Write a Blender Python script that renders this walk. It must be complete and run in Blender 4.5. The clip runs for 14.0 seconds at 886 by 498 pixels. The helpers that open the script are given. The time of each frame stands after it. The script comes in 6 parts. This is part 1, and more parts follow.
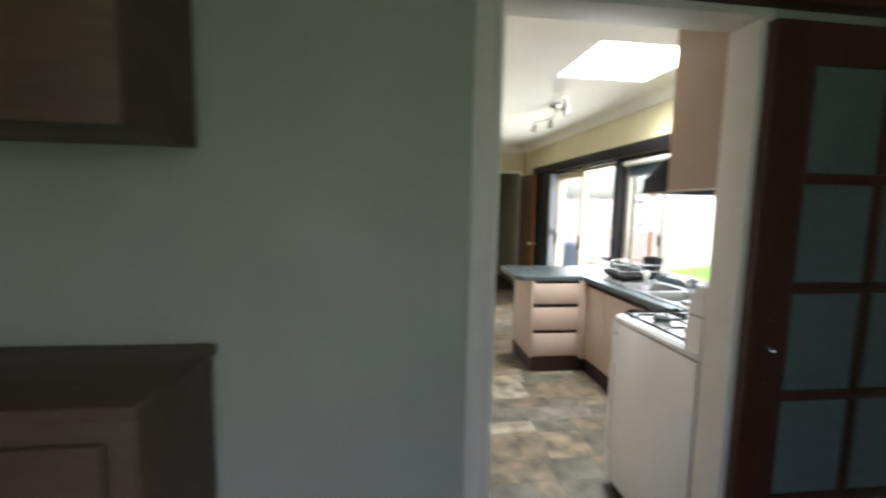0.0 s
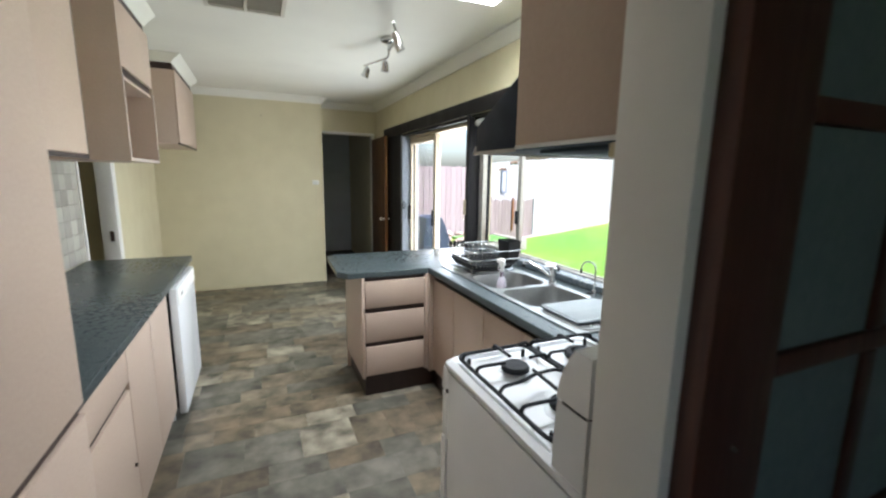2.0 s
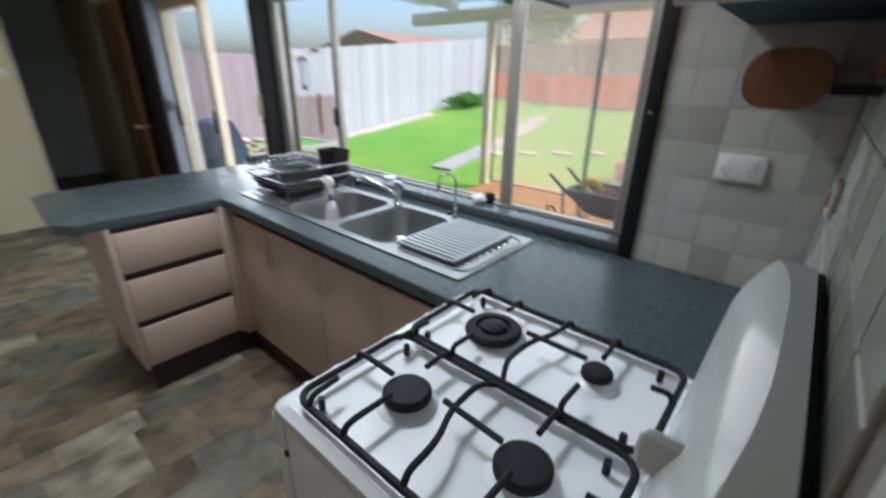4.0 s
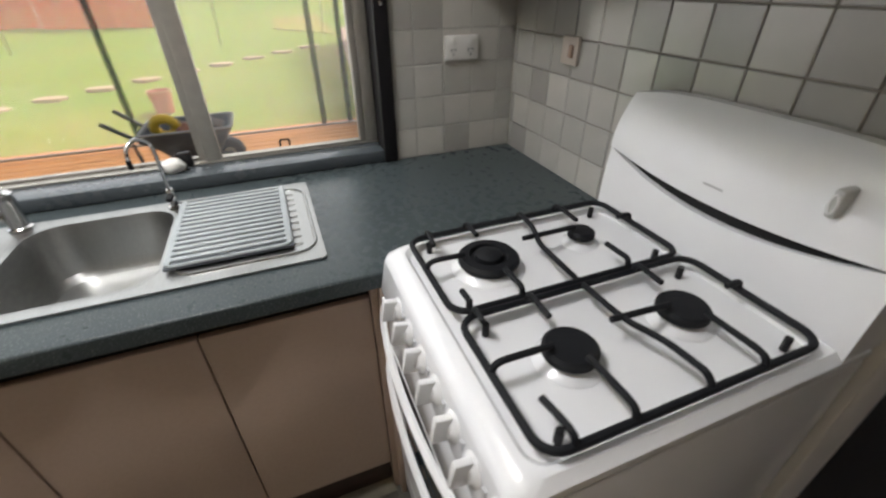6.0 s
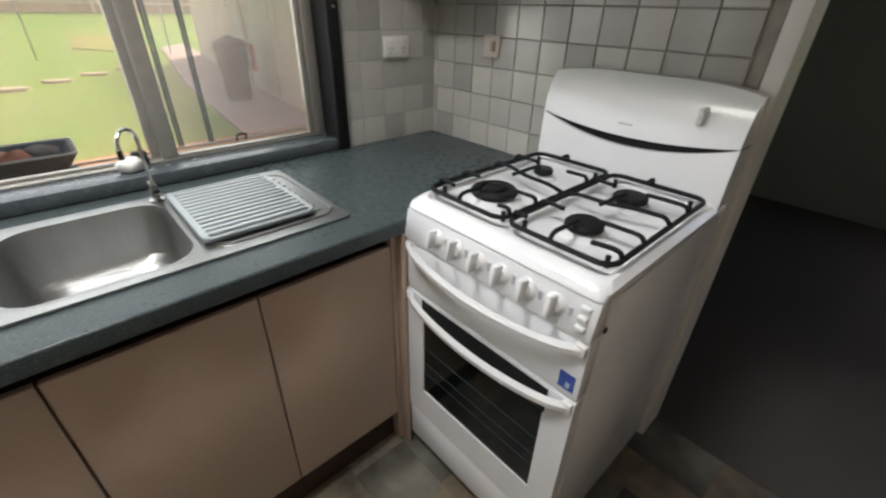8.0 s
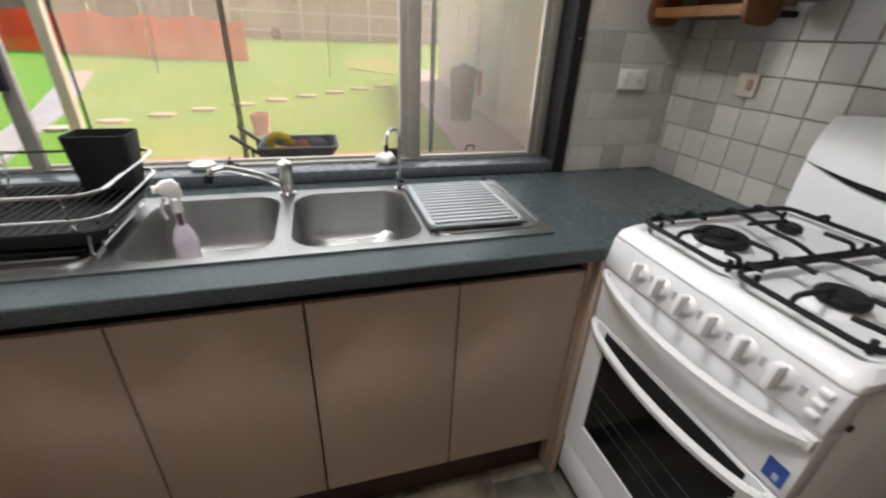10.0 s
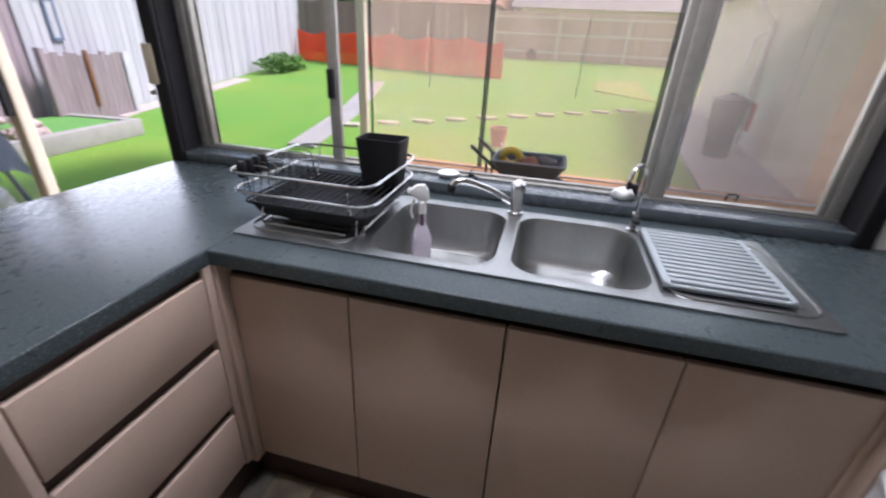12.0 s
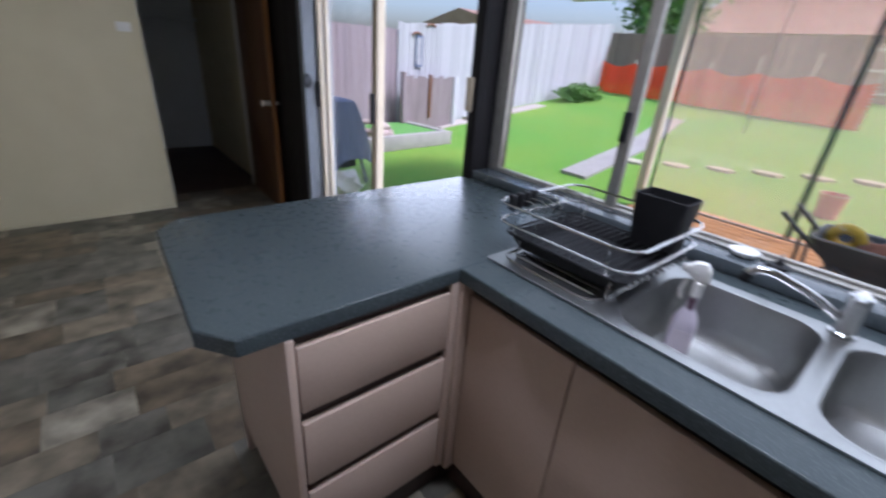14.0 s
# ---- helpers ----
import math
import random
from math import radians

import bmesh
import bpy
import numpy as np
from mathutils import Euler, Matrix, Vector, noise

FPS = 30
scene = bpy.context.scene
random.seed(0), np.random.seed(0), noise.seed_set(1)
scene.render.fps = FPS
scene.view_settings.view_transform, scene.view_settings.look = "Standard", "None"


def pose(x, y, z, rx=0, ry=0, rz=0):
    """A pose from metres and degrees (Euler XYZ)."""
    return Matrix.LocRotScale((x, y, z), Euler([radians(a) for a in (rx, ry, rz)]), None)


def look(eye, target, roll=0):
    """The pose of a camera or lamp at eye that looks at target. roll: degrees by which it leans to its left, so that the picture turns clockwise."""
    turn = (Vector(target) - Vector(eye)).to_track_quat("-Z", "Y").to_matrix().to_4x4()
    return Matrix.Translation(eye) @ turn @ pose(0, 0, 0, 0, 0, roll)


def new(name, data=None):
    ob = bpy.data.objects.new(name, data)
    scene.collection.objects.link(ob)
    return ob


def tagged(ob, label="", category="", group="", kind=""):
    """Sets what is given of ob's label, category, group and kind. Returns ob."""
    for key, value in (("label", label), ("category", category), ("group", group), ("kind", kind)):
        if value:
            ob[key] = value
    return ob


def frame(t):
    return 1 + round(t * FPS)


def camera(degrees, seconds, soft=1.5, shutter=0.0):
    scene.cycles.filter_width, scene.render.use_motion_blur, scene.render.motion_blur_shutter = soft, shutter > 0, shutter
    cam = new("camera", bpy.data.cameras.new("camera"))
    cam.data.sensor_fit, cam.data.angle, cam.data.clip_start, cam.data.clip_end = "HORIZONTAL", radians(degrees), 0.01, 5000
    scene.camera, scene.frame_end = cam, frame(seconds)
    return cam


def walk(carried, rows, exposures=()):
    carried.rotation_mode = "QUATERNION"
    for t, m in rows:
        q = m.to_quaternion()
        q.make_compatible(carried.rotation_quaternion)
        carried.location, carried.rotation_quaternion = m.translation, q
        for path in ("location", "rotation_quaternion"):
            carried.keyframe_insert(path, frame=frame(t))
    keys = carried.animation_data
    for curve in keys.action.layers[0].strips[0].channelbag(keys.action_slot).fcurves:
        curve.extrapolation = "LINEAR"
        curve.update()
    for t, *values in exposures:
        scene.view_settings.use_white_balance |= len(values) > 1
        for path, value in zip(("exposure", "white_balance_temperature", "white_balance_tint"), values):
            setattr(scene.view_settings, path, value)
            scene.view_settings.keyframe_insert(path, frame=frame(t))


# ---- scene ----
cam = camera(93.2, 14.0, soft=2.3, shutter=0.5)
PATH = [
    (0, (-2.374, -1.408, 1.512), (-2.131, 0.566, 1.307), 1.2),
    (0.5, (-2.15, -1.223, 1.538), (-1.479, 0.641, 1.267), 0.2),
    (1, (-1.998, -0.96, 1.552), (-1.119, 0.81, 1.239), 0.1),
    (1.5, (-1.832, -0.72, 1.528), (-0.966, 1.057, 1.223), 0.6),
    (2, (-1.708, -0.498, 1.531), (-0.915, 1.306, 1.189), 0.9),
    (2.5, (-1.647, -0.297, 1.525), (-0.752, 1.446, 1.125), 1.3),
    (3, (-1.583, -0.171, 1.496), (-0.649, 1.527, 1.003), 1.7),
    (3.5, (-1.474, -0.057, 1.494), (-0.42, 1.561, 0.975), 1.9),
    (4, (-1.425, 0.074, 1.475), (-0.025, 1.274, 0.701), 1.0),
    (4.2, (-1.424, 0.156, 1.453), (0.08, 1.148, 0.585), 0.1),
    (6.3, (-1.346, 0.902, 1.419), (0.146, 0.102, 0.354), -0.7),
    (6.5, (-1.329, 0.962, 1.41), (0.106, 0.049, 0.358), -0.7),
    (7, (-1.339, 1.083, 1.411), (-0.084, -0.096, 0.393), 0.6),
    (7.2, (-1.365, 1.14, 1.4), (-0.196, -0.126, 0.383), 1.5),
    (9.3, (-1.445, 1.316, 1.366), (0.134, 0.515, 0.435), 1.9),
    (9.5, (-1.443, 1.329, 1.362), (0.177, 0.601, 0.442), 2.1),
    (10, (-1.445, 1.355, 1.368), (0.259, 0.838, 0.457), 2.5),
    (10.5, (-1.432, 1.382, 1.371), (0.324, 1.077, 0.464), 2.9),
    (11, (-1.414, 1.398, 1.374), (0.37, 1.317, 0.473), 3.2),
    (11.5, (-1.399, 1.4, 1.38), (0.381, 1.564, 0.483), 3.1),
    (12, (-1.395, 1.4, 1.381), (0.354, 1.806, 0.501), 3.1),
    (12.5, (-1.384, 1.385, 1.381), (0.304, 2.027, 0.522), 3.1),
    (13, (-1.384, 1.369, 1.394), (0.219, 2.222, 0.557), 3.9),
    (13.5, (-1.368, 1.379, 1.405), (0.098, 2.453, 0.571), 4.2),
    (14, (-1.332, 1.457, 1.411), (-0.141, 2.825, 0.568), 4.6),
]
walk(cam, [(t, look(eye, target, roll)) for t, eye, target, roll in PATH],
     exposures=((0.0, 2.3, 6300, 10), (0.5, 2.08, 6650, 14), (1.0, 2.05, 6500, 13), (1.5, 1.95, 6250, 11), (2.5, 1.42, 5800, 8), (3.5, 0.92, 5850, 9), (4.2, 0.87, 5750, 9), (6.3, 0.8, 6650, 14), (7.2, 0.9, 6450, 12), (9.3, 0.92, 6750, 14), (11.0, 0.90, 6200, 17), (11.5, 0.86, 6100, 20), (12.0, 0.83, 5900, 21), (13.0, 0.72, 5750, 18), (14.0, 0.64, 5450, 20)))

# ---- light ----
world = bpy.data.worlds.new("sky")
scene.world = world
world.use_nodes = True
wn = world.node_tree.nodes
sky = wn.new("ShaderNodeTexSky")
sky.sky_type, sky.sun_disc = "NISHITA", False
sky.sun_elevation, sky.sun_rotation = radians(54), radians(149)
sky.air_density, sky.dust_density = 1.0, 4.0
world.node_tree.links.new(sky.outputs[0], wn["Background"].inputs[0])
wn["Background"].inputs[1].default_value = 0.15
sun = new("sun", bpy.data.lights.new("sun", "SUN"))
sun.data.energy, sun.data.angle, sun.data.color = 2.4, radians(12), (1.0, 0.97, 0.92)
sun.matrix_world = look((3, -5, 8), (0, 0, 0))


def window_light(name, eye, target, wide, high, watts):
    lamp = new(name, bpy.data.lights.new(name, "AREA"))
    lamp.data.shape, lamp.data.size, lamp.data.size_y, lamp.data.energy = "RECTANGLE", wide, high, watts
    lamp.data.color = (0.98, 0.99, 1.0)
    lamp.matrix_world = look(eye, target)
    return lamp


window_light("window_light", (0.3, 1.67, 1.5), (-1, 1.67, 1.4), 2.2, 1.0, 5.5)
window_light("sliding_door_light", (0.3, 3.85, 1.05), (-1, 3.85, 1.0), 1.6, 1.9, 22)
window_light("skylight_light", (-0.7, 1.565, 2.92), (-0.7, 1.565, 0), 0.6, 0.6, 23)


# ---- mesh helpers ----
def box(bm, x0, x1, y0, y1, z0, z1, bevel=0.0, seg=2):
    made = bmesh.ops.create_cube(bm, size=1.0)["verts"]
    bmesh.ops.scale(bm, vec=(x1 - x0, y1 - y0, z1 - z0), verts=made)
    bmesh.ops.translate(bm, vec=((x0 + x1) / 2, (y0 + y1) / 2, (z0 + z1) / 2), verts=made)
    if bevel:
        edges = list({e for v in made for e in v.link_edges})
        bmesh.ops.bevel(bm, geom=edges, offset=bevel, segments=seg, affect="EDGES", profile=0.5)
    return bm


def prism(bm, poly, a0, a1, axis="z", bevel=0.0):
    """A polygon of (u, v) pulled along an axis: z from (x, y), y from (x, z), x from (y, z)."""
    def at(u, v, a):
        return (u, v, a) if axis == "z" else (u, a, v) if axis == "y" else (a, u, v)
    low = [bm.verts.new(at(u, v, a0)) for u, v in poly]
    top = [bm.verts.new(at(u, v, a1)) for u, v in poly]
    faces = [bm.faces.new(low), bm.faces.new(top)]
    n = len(poly)
    for i in range(n):
        faces.append(bm.faces.new((low[i], low[(i + 1) % n], top[(i + 1) % n], top[i])))
    bmesh.ops.recalc_face_normals(bm, faces=faces)
    if bevel:
        edges = list({e for f in faces[:2] for e in f.edges})
        bmesh.ops.bevel(bm, geom=edges, offset=bevel, segments=2, affect="EDGES", profile=0.5)
    return bm


def tube(bm, pts, r, seg=8, closed=False):
    """A round bar along a line of points."""
    pts = [Vector(p) for p in pts]
    n = len(pts)
    rings = []
    up = None
    for i, p in enumerate(pts):
        a = pts[i - 1] if i or closed else p
        b = pts[(i + 1) % n] if i < n - 1 or closed else p
        d = (b - a).normalized()
        if up is None:
            up = d.orthogonal().normalized()
        up = (up - d * up.dot(d)).normalized()
        side = d.cross(up)
        rings.append([bm.verts.new(p + (up * math.cos(t) + side * math.sin(t)) * (r[i] if isinstance(r, (list, tuple)) else r))
                      for t in (2 * math.pi * k / seg for k in range(seg))])
    for i in range(n if closed else n - 1):
        a, b = rings[i], rings[(i + 1) % n]
        for k in range(seg):
            bm.faces.new((a[k], a[(k + 1) % seg], b[(k + 1) % seg], b[k]))
    if not closed:
        bm.faces.new(rings[0][::-1])
        bm.faces.new(rings[-1])
    return bm


def lathe(bm, profile, seg=24, centre=(0, 0, 0), axis="z"):
    """A profile of (radius, height) turned round an axis."""
    c = Vector(centre)
    rings = []
    for r, h in profile:
        ring = []
        for k in range(seg):
            t = 2 * math.pi * k / seg
            u, v = max(r, 1e-4) * math.cos(t), max(r, 1e-4) * math.sin(t)
            ring.append(bm.verts.new(c + Vector((u, v, h) if axis == "z" else (h, u, v) if axis == "x" else (v, h, u))))
        rings.append(ring)
    for a, b in zip(rings, rings[1:]):
        for k in range(seg):
            bm.faces.new((a[k], a[(k + 1) % seg], b[(k + 1) % seg], b[k]))
    bm.faces.new(rings[0][::-1])
    bm.faces.new(rings[-1])
    return bm


def round_path(pts, r, n=5):
    """The points of a line with its inner corners rounded."""
    pts = [Vector(p) for p in pts]
    out = [pts[0]]
    for a, b, c in zip(pts, pts[1:], pts[2:]):
        u, v = (a - b), (c - b)
        d = min(r, u.length / 2, v.length / 2)
        p, q = b + u.normalized() * d, b + v.normalized() * d
        for i in range(n + 1):
            t = i / n
            out.append(p * (1 - t) ** 2 + b * 2 * t * (1 - t) + q * t * t)
    return out + [pts[-1]]


def bezel(half_u, half_v, r, n=5):
    """A rounded rectangle round the origin, as (u, v)."""
    out = []
    for cx, cy, a in ((half_u - r, half_v - r, 0), (r - half_u, half_v - r, 90), (r - half_u, r - half_v, 180), (half_u - r, r - half_v, 270)):
        out += [(cx + r * math.cos(radians(a + 90 * k / n)), cy + r * math.sin(radians(a + 90 * k / n))) for k in range(n + 1)]
    return out


def done(name, bm, material, smooth=True):
    bmesh.ops.recalc_face_normals(bm, faces=bm.faces)
    me = bpy.data.meshes.new(name)
    bm.to_mesh(me)
    bm.free()
    me.materials.append(material)
    if smooth:
        for p in me.polygons:
            p.use_smooth = True
        me.set_sharp_from_angle(angle=radians(35))
    return me


def part(name, bm, material, parent, label="", smooth=True):
    ob = new(name, done(name, bm, material, smooth))
    ob.parent = parent
    return tagged(ob, label)


def thing(name, label, category, where=(0, 0, 0), turn=0.0, group="", kind=""):
    ob = new(name)
    ob.empty_display_size = 0.05
    ob.matrix_basis = pose(*where, 0, 0, turn)
    return tagged(ob, label, category, group, kind)


def solid(name, bm, material, label="", category="", group="", kind="", where=(0, 0, 0), turn=0.0, smooth=True):
    ob = new(name, done(name, bm, material, smooth))
    ob.matrix_basis = pose(*where, 0, 0, turn)
    return tagged(ob, label, category, group, kind)


def B(*a, **k):
    return box(bmesh.new(), *a, **k)


def holed(axis, a0, a1, u0, u1, v0, v1, holes):
    """A wall slab between a0 and a1 along its axis, over u and v, with square holes cut through."""
    bm = bmesh.new()
    us = sorted({u0, u1, *[h[0] for h in holes], *[h[1] for h in holes]})
    vs = sorted({v0, v1, *[h[2] for h in holes], *[h[3] for h in holes]})
    us = [u for u in us if u0 <= u <= u1]
    vs = [v for v in vs if v0 <= v <= v1]
    def at(a, u, v):
        return (a, u, v) if axis == "x" else (u, a, v) if axis == "y" else (u, v, a)
    def full(i, j):
        if not (0 <= i < len(us) - 1 and 0 <= j < len(vs) - 1):
            return False
        u, v = (us[i] + us[i + 1]) / 2, (vs[j] + vs[j + 1]) / 2
        return not any(h[0] < u < h[1] and h[2] < v < h[3] for h in holes)
    grid = {(k, i, j): bm.verts.new(at(a, u, v)) for k, a in enumerate((a0, a1)) for i, u in enumerate(us) for j, v in enumerate(vs)}
    for i in range(len(us) - 1):
        for j in range(len(vs) - 1):
            if not full(i, j):
                continue
            for k in (0, 1):
                bm.faces.new([grid[k, i + p, j + q] for p, q in ((0, 0), (1, 0), (1, 1), (0, 1))])
            for di, dj, ends in ((-1, 0, ((0, 0), (0, 1))), (1, 0, ((1, 0), (1, 1))), (0, -1, ((0, 0), (1, 0))), (0, 1, ((0, 1), (1, 1)))):
                if not full(i + di, j + dj):
                    (p, q), (m, n) = ends
                    bm.faces.new((grid[0, i + p, j + q], grid[0, i + m, j + n], grid[1, i + m, j + n], grid[1, i + p, j + q]))
    loose = [v for v in bm.verts if not v.link_faces]
    bmesh.ops.delete(bm, geom=loose, context="VERTS")
    return bm


# ---- materials ----
def surf(name, c1, c2=None, scale=8.0, rough=0.6, rough2=None, metal=0.0, bump=0.0, bump_scale=120.0, big=1.2, coat=0.0,
         piece=0.0, stretch=(1, 1, 1), specular=0.5, speck=None, speck_scale=300.0, sheen=0.0):
    """A surface with a colour that wanders at two scales, an uneven gloss and a fine relief."""
    m = bpy.data.materials.new(name)
    m.use_nodes = True
    nt = m.node_tree
    n, l = nt.nodes, nt.links
    b = n["Principled BSDF"]
    c2 = c2 or tuple(x * 0.86 for x in c1)
    tc, mp = n.new("ShaderNodeTexCoord"), n.new("ShaderNodeMapping")
    mp.inputs["Scale"].default_value = stretch
    l.new(tc.outputs["Object"], mp.inputs["Vector"])
    fine, wide = n.new("ShaderNodeTexNoise"), n.new("ShaderNodeTexNoise")
    for tex, sc, det in ((fine, scale, 6.0), (wide, big, 3.0)):
        tex.inputs["Scale"].default_value, tex.inputs["Detail"].default_value = sc, det
        l.new(mp.outputs[0], tex.inputs["Vector"])
    both = n.new("ShaderNodeMath")
    both.operation = "ADD"
    l.new(fine.outputs["Fac"], both.inputs[0])
    l.new(wide.outputs["Fac"], both.inputs[1])
    half = n.new("ShaderNodeMapRange")
    half.inputs["From Min"].default_value, half.inputs["From Max"].default_value = 0.7, 1.3
    l.new(both.outputs[0], half.inputs["Value"])
    mix = n.new("ShaderNodeMix")
    mix.data_type = "RGBA"
    l.new(half.outputs[0], mix.inputs["Factor"])
    mix.inputs["A"].default_value, mix.inputs["B"].default_value = (*c1, 1), (*c2, 1)
    colour = mix.outputs["Result"]
    if speck:
        dots = n.new("ShaderNodeTexNoise")
        dots.inputs["Scale"].default_value, dots.inputs["Detail"].default_value = speck_scale, 2.0
        l.new(tc.outputs["Object"], dots.inputs["Vector"])
        cut = n.new("ShaderNodeMapRange")
        cut.inputs["From Min"].default_value, cut.inputs["From Max"].default_value = 0.56, 0.68
        l.new(dots.outputs["Fac"], cut.inputs["Value"])
        sm = n.new("ShaderNodeMix")
        sm.data_type = "RGBA"
        l.new(cut.outputs[0], sm.inputs["Factor"])
        l.new(colour, sm.inputs["A"])
        sm.inputs["B"].default_value = (*speck, 1)
        colour = sm.outputs["Result"]
    if piece:
        info, hsv, mr = n.new("ShaderNodeObjectInfo"), n.new("ShaderNodeHueSaturation"), n.new("ShaderNodeMapRange")
        mr.inputs["To Min"].default_value, mr.inputs["To Max"].default_value = 1 - piece, 1 + piece
        l.new(info.outputs["Random"], mr.inputs["Value"])
        l.new(mr.outputs[0], hsv.inputs["Value"])
        l.new(colour, hsv.inputs["Color"])
        colour = hsv.outputs["Color"]
    l.new(colour, b.inputs["Base Color"])
    rr = n.new("ShaderNodeMapRange")
    rr.inputs["To Min"].default_value, rr.inputs["To Max"].default_value = rough, rough2 if rough2 is not None else min(1, rough * 1.25 + 0.03)
    l.new(half.outputs[0], rr.inputs["Value"])
    l.new(rr.outputs[0], b.inputs["Roughness"])
    b.inputs["Metallic"].default_value = metal
    b.inputs["Specular IOR Level"].default_value = specular
    b.inputs["Coat Weight"].default_value = coat
    b.inputs["Sheen Weight"].default_value = sheen
    if bump:
        relief, bn = n.new("ShaderNodeTexNoise"), n.new("ShaderNodeBump")
        relief.inputs["Scale"].default_value, relief.inputs["Detail"].default_value = bump_scale, 5.0
        l.new(mp.outputs[0], relief.inputs["Vector"])
        bn.inputs["Strength"].default_value, bn.inputs["Distance"].default_value = bump, 0.004
        l.new(relief.outputs["Fac"], bn.inputs["Height"])
        l.new(bn.outputs[0], b.inputs["Normal"])
    return m


def glass(name, rough=0.0, tint=(1, 1, 1), haze=0.0, milk=(1.0, 0.80, 0.71)):
    """A thin pane: clear, with a mirror sheen; haze mixes in a milky film."""
    m = bpy.data.materials.new(name)
    m.use_nodes = True
    n, l = m.node_tree.nodes, m.node_tree.links
    out = n["Material Output"]
    n.remove(n["Principled BSDF"])
    clear, gloss, mixs, fr = n.new("ShaderNodeBsdfTransparent"), n.new("ShaderNodeBsdfGlossy"), n.new("ShaderNodeMixShader"), n.new("ShaderNodeLayerWeight")
    clear.inputs[0].default_value = (*tint, 1)
    gloss.inputs["Roughness"].default_value = rough
    power, sheen = n.new("ShaderNodeMath"), n.new("ShaderNodeMapRange")
    power.operation = "POWER"
    power.inputs[1].default_value = 4.0
    fr.inputs["Blend"].default_value = 0.5
    l.new(fr.outputs["Facing"], power.inputs[0])
    sheen.inputs["To Min"].default_value, sheen.inputs["To Max"].default_value = 0.02, 0.5
    l.new(power.outputs[0], sheen.inputs["Value"])
    l.new(sheen.outputs[0], mixs.inputs[0])
    l.new(clear.outputs[0], mixs.inputs[1])
    l.new(gloss.outputs[0], mixs.inputs[2])
    last = mixs.outputs[0]
    if haze:
        film, more = n.new("ShaderNodeBsdfTranslucent"), n.new("ShaderNodeMixShader")
        film.inputs[0].default_value = (*milk, 1)
        nz, tc, mr = n.new("ShaderNodeTexNoise"), n.new("ShaderNodeTexCoord"), n.new("ShaderNodeMapRange")
        nz.inputs["Scale"].default_value = 3.0
        l.new(tc.outputs["Object"], nz.inputs["Vector"])
        mr.inputs["To Min"].default_value, mr.inputs["To Max"].default_value = haze * 0.6, haze * 1.4
        l.new(nz.outputs["Fac"], mr.inputs["Value"])
        l.new(mr.outputs[0], more.inputs[0])
        l.new(last, more.inputs[1])
        l.new(film.outputs[0], more.inputs[2])
        last = more.outputs[0]
    l.new(last, out.inputs["Surface"])
    return m


M = {}
M["cream"] = surf("cream_wall_paint", (0.60, 0.55, 0.375), (0.55, 0.50, 0.335), 5, 0.55, bump=0.12, bump_scale=260)
M["green"] = surf("pale_green_wall_paint", (0.43, 0.465, 0.43), (0.385, 0.415, 0.385), 4, 0.55, bump=0.12, bump_scale=260)
M["white"] = surf("white_paint", (0.78, 0.77, 0.74), (0.72, 0.71, 0.68), 6, 0.45, bump=0.05)
M["ceiling"] = surf("ceiling_paint", (0.78, 0.77, 0.69), (0.74, 0.73, 0.655), 3, 0.7, bump=0.1, bump_scale=200)
M["grey"] = surf("grey_wall_paint", (0.56, 0.60, 0.63), (0.50, 0.54, 0.565), 4, 0.6, bump=0.1, bump_scale=240)
M["dark_timber"] = surf("dark_brown_stained_timber", (0.012, 0.0105, 0.0115), (0.008, 0.0075, 0.009), 20, 0.5, bump=0.15, bump_scale=60, stretch=(6, 6, 0.6), specular=0.25)
M["red_timber"] = surf("red_brown_stained_timber", (0.095, 0.028, 0.016), (0.042, 0.014, 0.009), 14, 0.35, bump=0.12, bump_scale=50, stretch=(6, 6, 0.5))
M["oak"] = surf("orange_timber_veneer", (0.26, 0.115, 0.036), (0.18, 0.078, 0.024), 10, 0.38, bump=0.08, bump_scale=60, stretch=(8, 8, 0.5))
M["spice"] = surf("red_brown_varnished_pine", (0.20, 0.075, 0.028), (0.14, 0.05, 0.018), 10, 0.3, bump=0.08, stretch=(0.6, 8, 8))
M["mark"] = surf("grey_print_and_shade", (0.48, 0.49, 0.50), None, 20, 0.5)
M["alu"] = surf("dull_aluminium", (0.43, 0.41, 0.365), (0.35, 0.335, 0.30), 30, 0.38, metal=0.55, bump=0.03)
M["cream_alu"] = surf("cream_powder_coat", (0.53, 0.45, 0.33), (0.46, 0.39, 0.285), 20, 0.4, bump=0.03)
M["pink"] = surf("pale_pink_laminate", (0.51, 0.395, 0.315), (0.47, 0.36, 0.285), 90, 0.42, bump=0.06, bump_scale=500)
M["brown"] = surf("dark_brown_laminate", (0.040, 0.019, 0.014), (0.028, 0.014, 0.010), 20, 0.4, bump=0.05)
M["worktop"] = surf("grey_green_speckled_laminate", (0.056, 0.072, 0.075), (0.044, 0.057, 0.060), 40, 0.24, 0.34, specular=0.28, bump=0.008, bump_scale=300, speck=(0.125, 0.145, 0.145), speck_scale=230)
M["grout"] = surf("dark_joint", (0.07, 0.064, 0.054), None, 20, 0.7)
M["steel"] = surf("brushed_steel", (0.43, 0.435, 0.425), (0.35, 0.355, 0.345), 60, 0.33, 0.42, metal=1.0, bump=0.012, bump_scale=200, stretch=(1, 8, 1))
M["chrome"] = surf("chrome", (0.62, 0.62, 0.62), (0.55, 0.55, 0.55), 20, 0.10, 0.16, metal=1.0)
